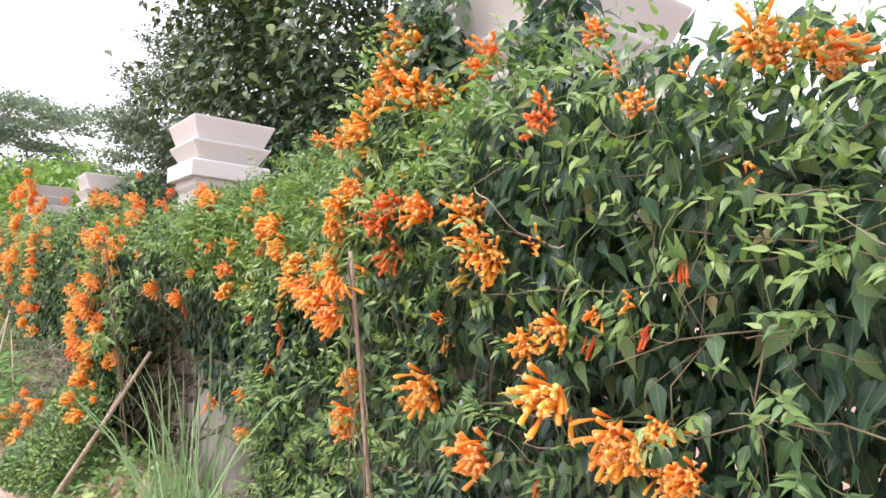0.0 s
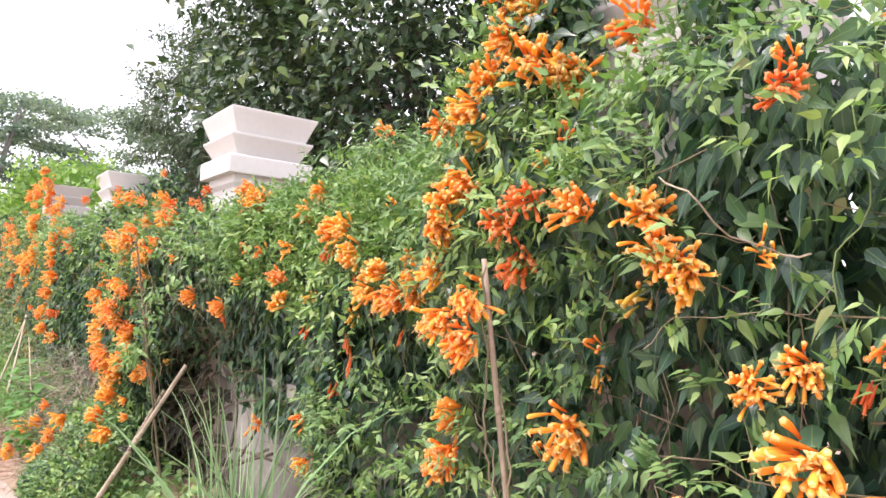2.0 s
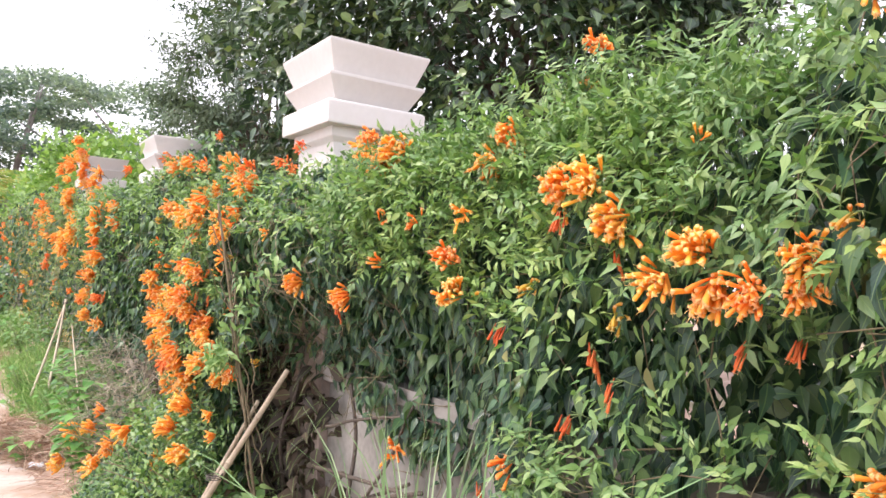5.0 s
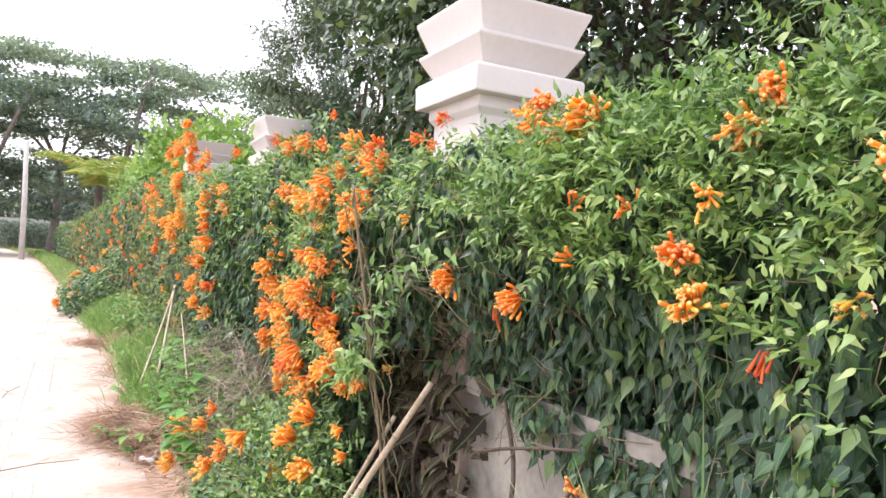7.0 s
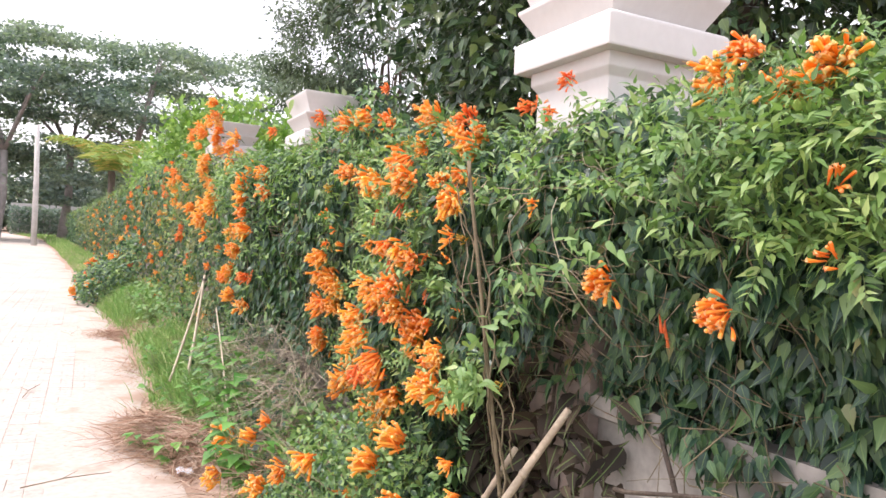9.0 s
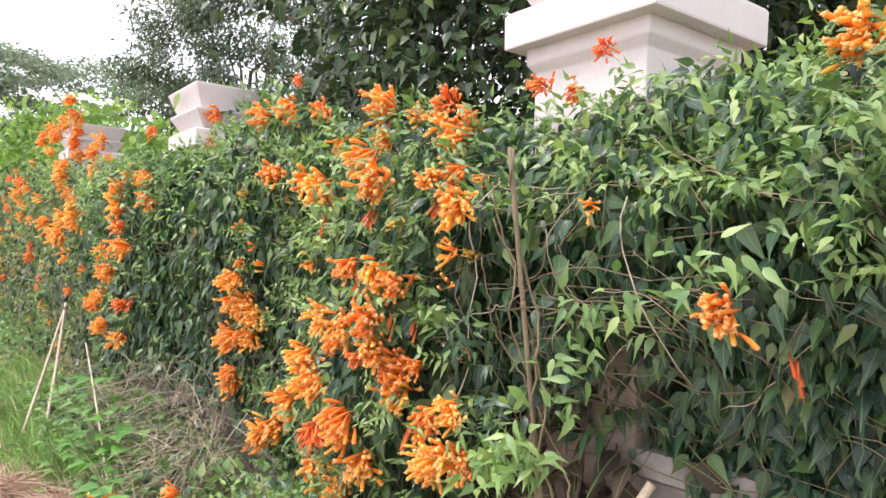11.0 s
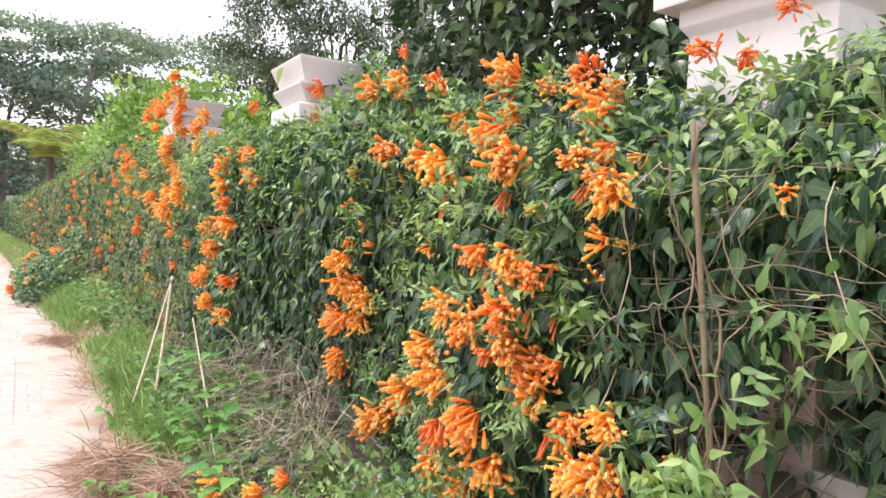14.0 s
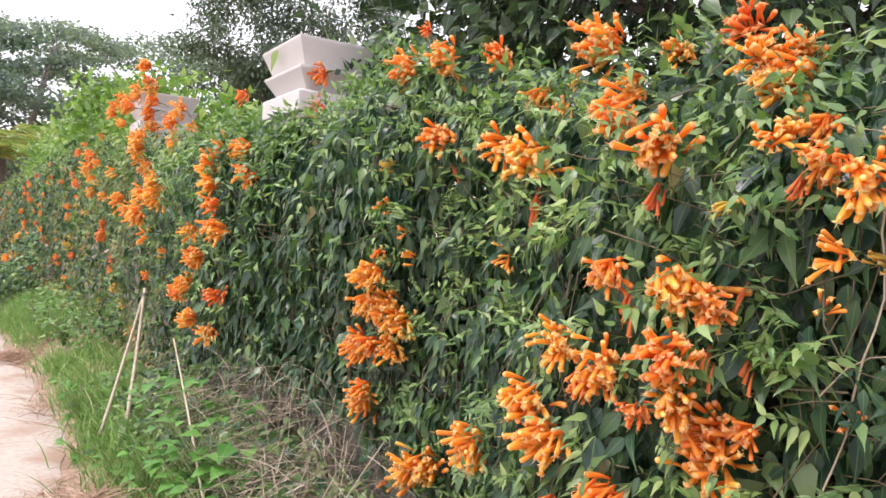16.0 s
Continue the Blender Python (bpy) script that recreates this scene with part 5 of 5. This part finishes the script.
def weed(x, y, height, leaves, label, least=0.045, most=0.105):
    """A soft broad-leaved weed."""
    z = float(ground_height(x, y))
    ob = thing("weed", (x, y, z), label, "weed", "broad-leaved weeds")
    n = int(leaves * 1.7)
    a, up = rng.uniform(0, 2 * np.pi, n), rng.uniform(0.15, 1.0, n) * height
    at = np.stack([(0.05 + 0.35 * up) * np.cos(a), (0.05 + 0.35 * up) * np.sin(a), up], -1)
    for p in at:
        rod = ([np.zeros(3), p * np.array([0.4, 0.4, 0.6]), p], np.array([0.005, 0.004, 0.002]))
        child(new("stalk", rods_mesh("stalk", [rod], GREEN_STEM, 5)), ob)
    for i in range(n):
        w = np.array([[math.cos(a[i]), math.sin(a[i]), rng.uniform(-0.3, 0.35)]])
        ln = np.array([rng.uniform(least, most)])
        me = leaf_mesh("leaf", np.zeros((1, 3)), w, np.array([[rng.normal(0, 0.2), rng.normal(0, 0.2), 1.0]]), ln, ln * 0.42, WEED_LEAF, OVATE, 0.25)
        child(new("leaf", me), ob).location = at[i]


for x, y, high, leaves, label in (
    (1.3, 9.15, 0.36, 22, "bright green broad-leaved weed in dry straw"),
    (1.3, 8.7, 0.4, 24, "bright green broad-leaved weed beside dead stems"),
    (1.22, 9.75, 0.34, 18, "leafy green weed near the tied canes"),
    (1.28, 8.85, 0.3, 16, "pale green weed in dry straw"),
    (1.38, 9.3, 0.52, 30, "bright green weed below the hanging vine"),
    (0.95, 9.0, 0.22, 14, "small green weed at the road edge"),
    (0.98, 9.5, 0.2, 12, "small green weed at the road edge"),
    (1.0, 10.9, 0.24, 14, "green weed among verge grass"),
    (1.1, 11.7, 0.42, 22, "green weed among verge grass"),
    (1.36, 9.72, 0.48, 26, "bright green broad-leaved weed in dry straw"),
    (1.12, 10.15, 0.28, 18, "leafy green weed near the tied canes"),
    (1.4, 10.4, 0.45, 22, "grey-green leafy weed near the tied canes"),
    (1.25, 14.6, 0.5, 26, "bushy green weed among verge grass"),
    (1.15, 16.2, 0.45, 26, "pale green broad-leaved weed below the hedge"),
    (0.8, 9.25, 0.2, 14, "dark green weed on the lane's dirt edge"),
    (1.35, 3.95, 0.5, 14, "green leafy weed growing up into the vine"),
):
    weed(x, y, high, leaves, label)
weed(1.35, 9.1, 0.46, 24, "bright green broad-leaved weed beside a bleached cane", 0.07, 0.14)
weed(1.27, 8.1, 0.44, 20, "bright green broad-leaved weed before dry grass", 0.07, 0.14)
weed(1.2, 8.45, 0.26, 16, "low green weed before dry grass", 0.05, 0.1)
weed(1.5, 9.75, 0.5, 26, "bushy bright green weed rising from dry grass", 0.07, 0.13)
weed(1.45, 8.95, 0.42, 20, "fresh broad-leaved weed rising from dry stalks", 0.07, 0.13)

scrap_bm = bmesh.new()
bmesh.ops.create_grid(scrap_bm, x_segments=5, y_segments=4, size=0.05)
for v in scrap_bm.verts:
    v.co.z = 0.012 + 0.012 * math.sin(70 * v.co.x) * math.cos(55 * v.co.y)
bmesh.ops.solidify(scrap_bm, geom=scrap_bm.faces[:], thickness=0.002)
scrap_me = bpy.data.meshes.new("plastic_scrap")
scrap_bm.to_mesh(scrap_me)
scrap_bm.free()
scrap_me.materials.append(SCRAP)
scrap = tagged(new("plastic_scrap", scrap_me), "crumpled pale blue plastic scrap lying on the dirt", "litter")
scrap.location = (1.0, 8.75, 0.0)


def twig(x, y, turn, length):
    rods = [([(0, 0, 0.012), (length * 0.5, 0.02, 0.016), (length, -0.01, 0.012)], np.array([0.004, 0.0035, 0.002])),
            ([(length * 0.45, 0.02, 0.015), (length * 0.7, 0.12, 0.014)], np.array([0.0025, 0.0015]))]
    ob = tagged(new("twig", rods_mesh("twig", rods, STEM, 5)), "thin dark forked twig lying on the pale road", "twig")
    ob.matrix_world = pose(x, y, 0.02, 0, 0, turn)


twig(0.1, 8.6, 20, 0.5)
twig(-0.05, 11.0, 80, 0.6)


# ---- trees ----
def crown_points(n, centre, radii, clumps, spread, shell=0.5):
    """Leaf places gathered in clumps through an ellipsoid, thicker towards its skin."""
    d = unit(rng.normal(size=(clumps, 3)))
    r = rng.uniform(shell, 1.0, (clumps, 1)) ** 0.6
    c = np.array(centre) + d * r * np.array(radii) * rng.uniform(0.88, 1.08, (clumps, 1))
    pick = rng.integers(clumps, size=n)
    at = c[pick] + rng.normal(size=(n, 3)) * spread * np.array([1, 1, 0.7])
    return at, c, unit(at - np.array(centre))


def tree(name, base, trunk_height, trunk_radius, centre, radii, clumps, leaves, size, mat, label, ratio=0.25, hang=0.3, spread=0.35, shape=SIMPLE, limbs=14, group=""):
    ob = thing(name, base, label, "tree", group)
    at, c, out = crown_points(leaves, centre, radii, clumps, spread)
    n = leaves
    axis = out * 0.6 + rng.normal(0, 0.6, (n, 3)) + np.array([0, 0, -hang])
    face = out * 0.5 + rng.normal(0, 0.4, (n, 3)) + np.array([0, 0, 0.8])
    length = size * rng.uniform(0.65, 1.3, n)
    child(new("crown", leaf_mesh("crown", local(at, ob), axis, face, length, length * ratio, mat, shape, 0.15)), ob, kind="stuff")
    b = np.array(base, float)
    fork = b + np.array([0.1, -0.1, trunk_height])
    trunk = [(local([b, b + (fork - b) * 0.5 + np.array([0.08, 0.05, 0]), fork], ob), np.array([1.25, 0.95, 0.75]) * trunk_radius)]
    child(new("trunk", rods_mesh("trunk", trunk, BARK, 10)), ob)
    for k in range(limbs):
        tip = fork + (c[k * len(c) // limbs] - fork) * 0.75
        mid = (fork + tip) / 2 + rng.normal(0, 0.15, 3) * np.linalg.norm(tip - fork) * 0.5
        r0 = trunk_radius * rng.uniform(0.3, 0.5)
        child(new("limb", rods_mesh("limb", [(local([fork - np.array([0, 0, 0.1]), mid, tip], ob), np.array([r0, r0 * 0.6, r0 * 0.2]))], BARK, 7)), ob)
    return ob


tree("broadleaf_tree", (6.3, 10.2, 0.2), 2.4, 0.24, (6.2, 10.0, 4.9), (3.2, 3.2, 4.4), 950, 66000, 0.14, TREE_LEAF, "dense dark green broad-leaved tree behind the wall", 0.3, 0.35, 0.3, LANCE, 22)
tree("feathery_tree", (11.0, 33.0, 0.2), 5.0, 0.3, (11.2, 33.0, 8.6), (4.6, 4.2, 5.6), 170, 46000, 0.2, FEATHER_LEAF, "tall tree with fine drooping grey-green foliage", 0.22, 0.7, 0.42, SIMPLE, 30)

def rain_tree(x, y, high, wide):
    """A tall bare-stemmed tree whose leaves lie in thin flat layers with sky between them."""
    ob = thing("rain_tree", (x, y, 0), "tall spreading umbrella-crowned tree in the hazy distance", "tree", "distant tree row")
    tiers = 46
    a, r = rng.uniform(0, 2 * np.pi, tiers), np.sqrt(rng.uniform(0.02, 1, tiers))
    c = np.stack([wide * r * np.cos(a), wide * 0.8 * r * np.sin(a), high * (0.97 - 0.12 * r**2 - rng.uniform(0, 1, tiers) ** 1.3 * 0.7)], -1)
    n = 9500
    at = c[rng.integers(tiers, size=n)] + rng.normal(size=(n, 3)) * np.array([1.0, 1.0, 0.2])
    axis = rng.normal(0, 1, (n, 3)) * np.array([1, 1, 0.4])
    face = rng.normal(0, 0.5, (n, 3)) + np.array([0, 0, 0.6])
    length = rng.uniform(0.22, 0.42, n)
    child(new("crown", leaf_mesh("crown", at, axis, face, length, length * 0.36, HAZED_LEAF, SIMPLE, 0.1)), ob, kind="stuff")
    fork = np.array([0.3, 0.2, high * 0.4])
    child(new("trunk", rods_mesh("trunk", [([(0, 0, 0), fork * 0.5 + np.array([0.2, 0, 0]), fork], np.array([0.4, 0.3, 0.25]))], GREY_BARK, 9)), ob)
    for k in range(7):
        tip = c[k * 6] * np.array([0.95, 0.95, 0.98])
        mid = fork + (tip - fork) * np.array([0.55, 0.55, 0.75]) + rng.normal(0, 0.3, 3)
        child(new("limb", rods_mesh("limb", [([fork, mid, tip], np.array([0.16, 0.09, 0.03]))], GREY_BARK, 6)), ob)


for b, dist, high, wide in [(-14, 62, 15, 7), (-9.5, 66, 17, 7), (-5.5, 60, 16, 6.5), (-1.5, 66, 18, 7), (2.5, 60, 16, 6.5), (6.5, 68, 18, 7), (10.5, 62, 17, 7), (15, 72, 18, 7), (20, 74, 17, 7)]:
    rain_tree(0.4 + dist * math.sin(radians(b)), 4 + dist * math.cos(radians(b)), high, wide)
for k, (b, dist, high) in enumerate([(-13, 104, 11), (-8, 108, 13), (-4, 112, 12), (0, 110, 13), (4, 106, 10), (9, 108, 10), (14, 110, 10)]):
    x, y = 0.4 + dist * math.sin(radians(b)), 4 + dist * math.cos(radians(b))
    tree("understorey_tree", (x, y, 0), 2.4, 0.4, (x, y, high * 0.5), (6.4, 5.5, high * 0.5), 70, 6500, 0.6, HAZED_LEAF, "dark bushy tree below the tall distant crowns", 0.35, 0.3, 1.1, SIMPLE, 6, "distant undergrowth")


def lime_shrub(y, x, high, wide):
    z0 = 1.0
    tree("lime_shrub", (x, y, 0.25), 1.6, 0.05, (x, y, (z0 + high) / 2 + 0.4), (wide, wide * 1.3, (high - z0) / 2), 60, 2600, 0.15, LIME_LEAF, "bright yellow-green shrub rising over the hedge top", 0.3, 0.0, 0.2, LANCE, 10, "lime green shrubs")


for y, x, high, wide in ((16.0, 3.3, 3.1, 0.8), (18.4, 2.9, 3.7, 0.9), (20.5, 2.6, 4.0, 1.0), (23.5, 2.7, 3.9, 1.0), (27.0, 2.7, 3.7, 1.0), (32.0, 2.6, 3.6, 1.1)):
    lime_shrub(y, x, high, wide)


def palm(x, y, high):
    ob = thing("palm", (x, y, 0), "short palm with arching yellow-green fronds", "palm")
    child(new("trunk", rods_mesh("trunk", [([(0, 0, 0), (0.05, 0, high * 0.5), (0, 0.05, high)], np.array([0.18, 0.15, 0.13]))], BARK, 9)), ob)
    for k in range(16):
        a = k * 2.4
        s = np.linspace(0, 1, 12)
        ln = rng.uniform(1.8, 2.6)
        rise = rng.uniform(0.6, 1.4)
        line = np.stack([np.cos(a) * s * ln * 0.9, np.sin(a) * s * ln * 0.9, high + rise * s * ln - 0.75 * ln * s**2], -1)
        at = np.repeat(line[1:], 10, 0) + rng.normal(0, 0.03, (110, 3))
        along = np.array([np.cos(a), np.sin(a), -0.3])
        way = along * 0.6 + np.cross(along, [0, 0, 1]) * np.where(np.arange(110) % 2, 1, -1)[:, None] + rng.normal(0, 0.15, (110, 3))
        me = strand_mesh("frond", at, way, rng.uniform(0.35, 0.6, 110), rng.uniform(0.02, 0.035, 110), FROND, 0.12, 3)
        child(new("frond", me), ob)


palm(1.2, 36.0, 3.7)

pole = thing("utility_pole", (-2.42, 55.0, 0), "slim grey concrete utility pole far down the road", "pole")
child(new("shaft", rods_mesh("shaft", [([(0, 0, 0), (-0.05, 0, 4), (-0.15, 0, 7.4)], np.array([0.17, 0.155, 0.13]))], CONCRETE, 10)), pole)


def planter_sprigs(x, y, z, n, label):
    ob = thing("planter_plant", (x, y, z), label, "plant", "plants in the pillar tops")
    at = rng.normal(0, 1, (n, 3)) * np.array([0.12, 0.12, 0.02]) + np.array([0, 0, 0.04])
    axis = rng.normal(0, 0.5, (n, 3)) + np.array([0, 0, 0.9])
    length = rng.uniform(0.05, 0.15, n)
    child(new("foliage", leaf_mesh("foliage", at, axis, rng.normal(0, 1, (n, 3)), length, length * 0.18, YOUNG_LEAF, LANCE, 0.2)), ob, kind="stuff")


planter_sprigs(2.13, 9.77, 2.61, 60, "small green sprigs growing in the pillar's planter top")
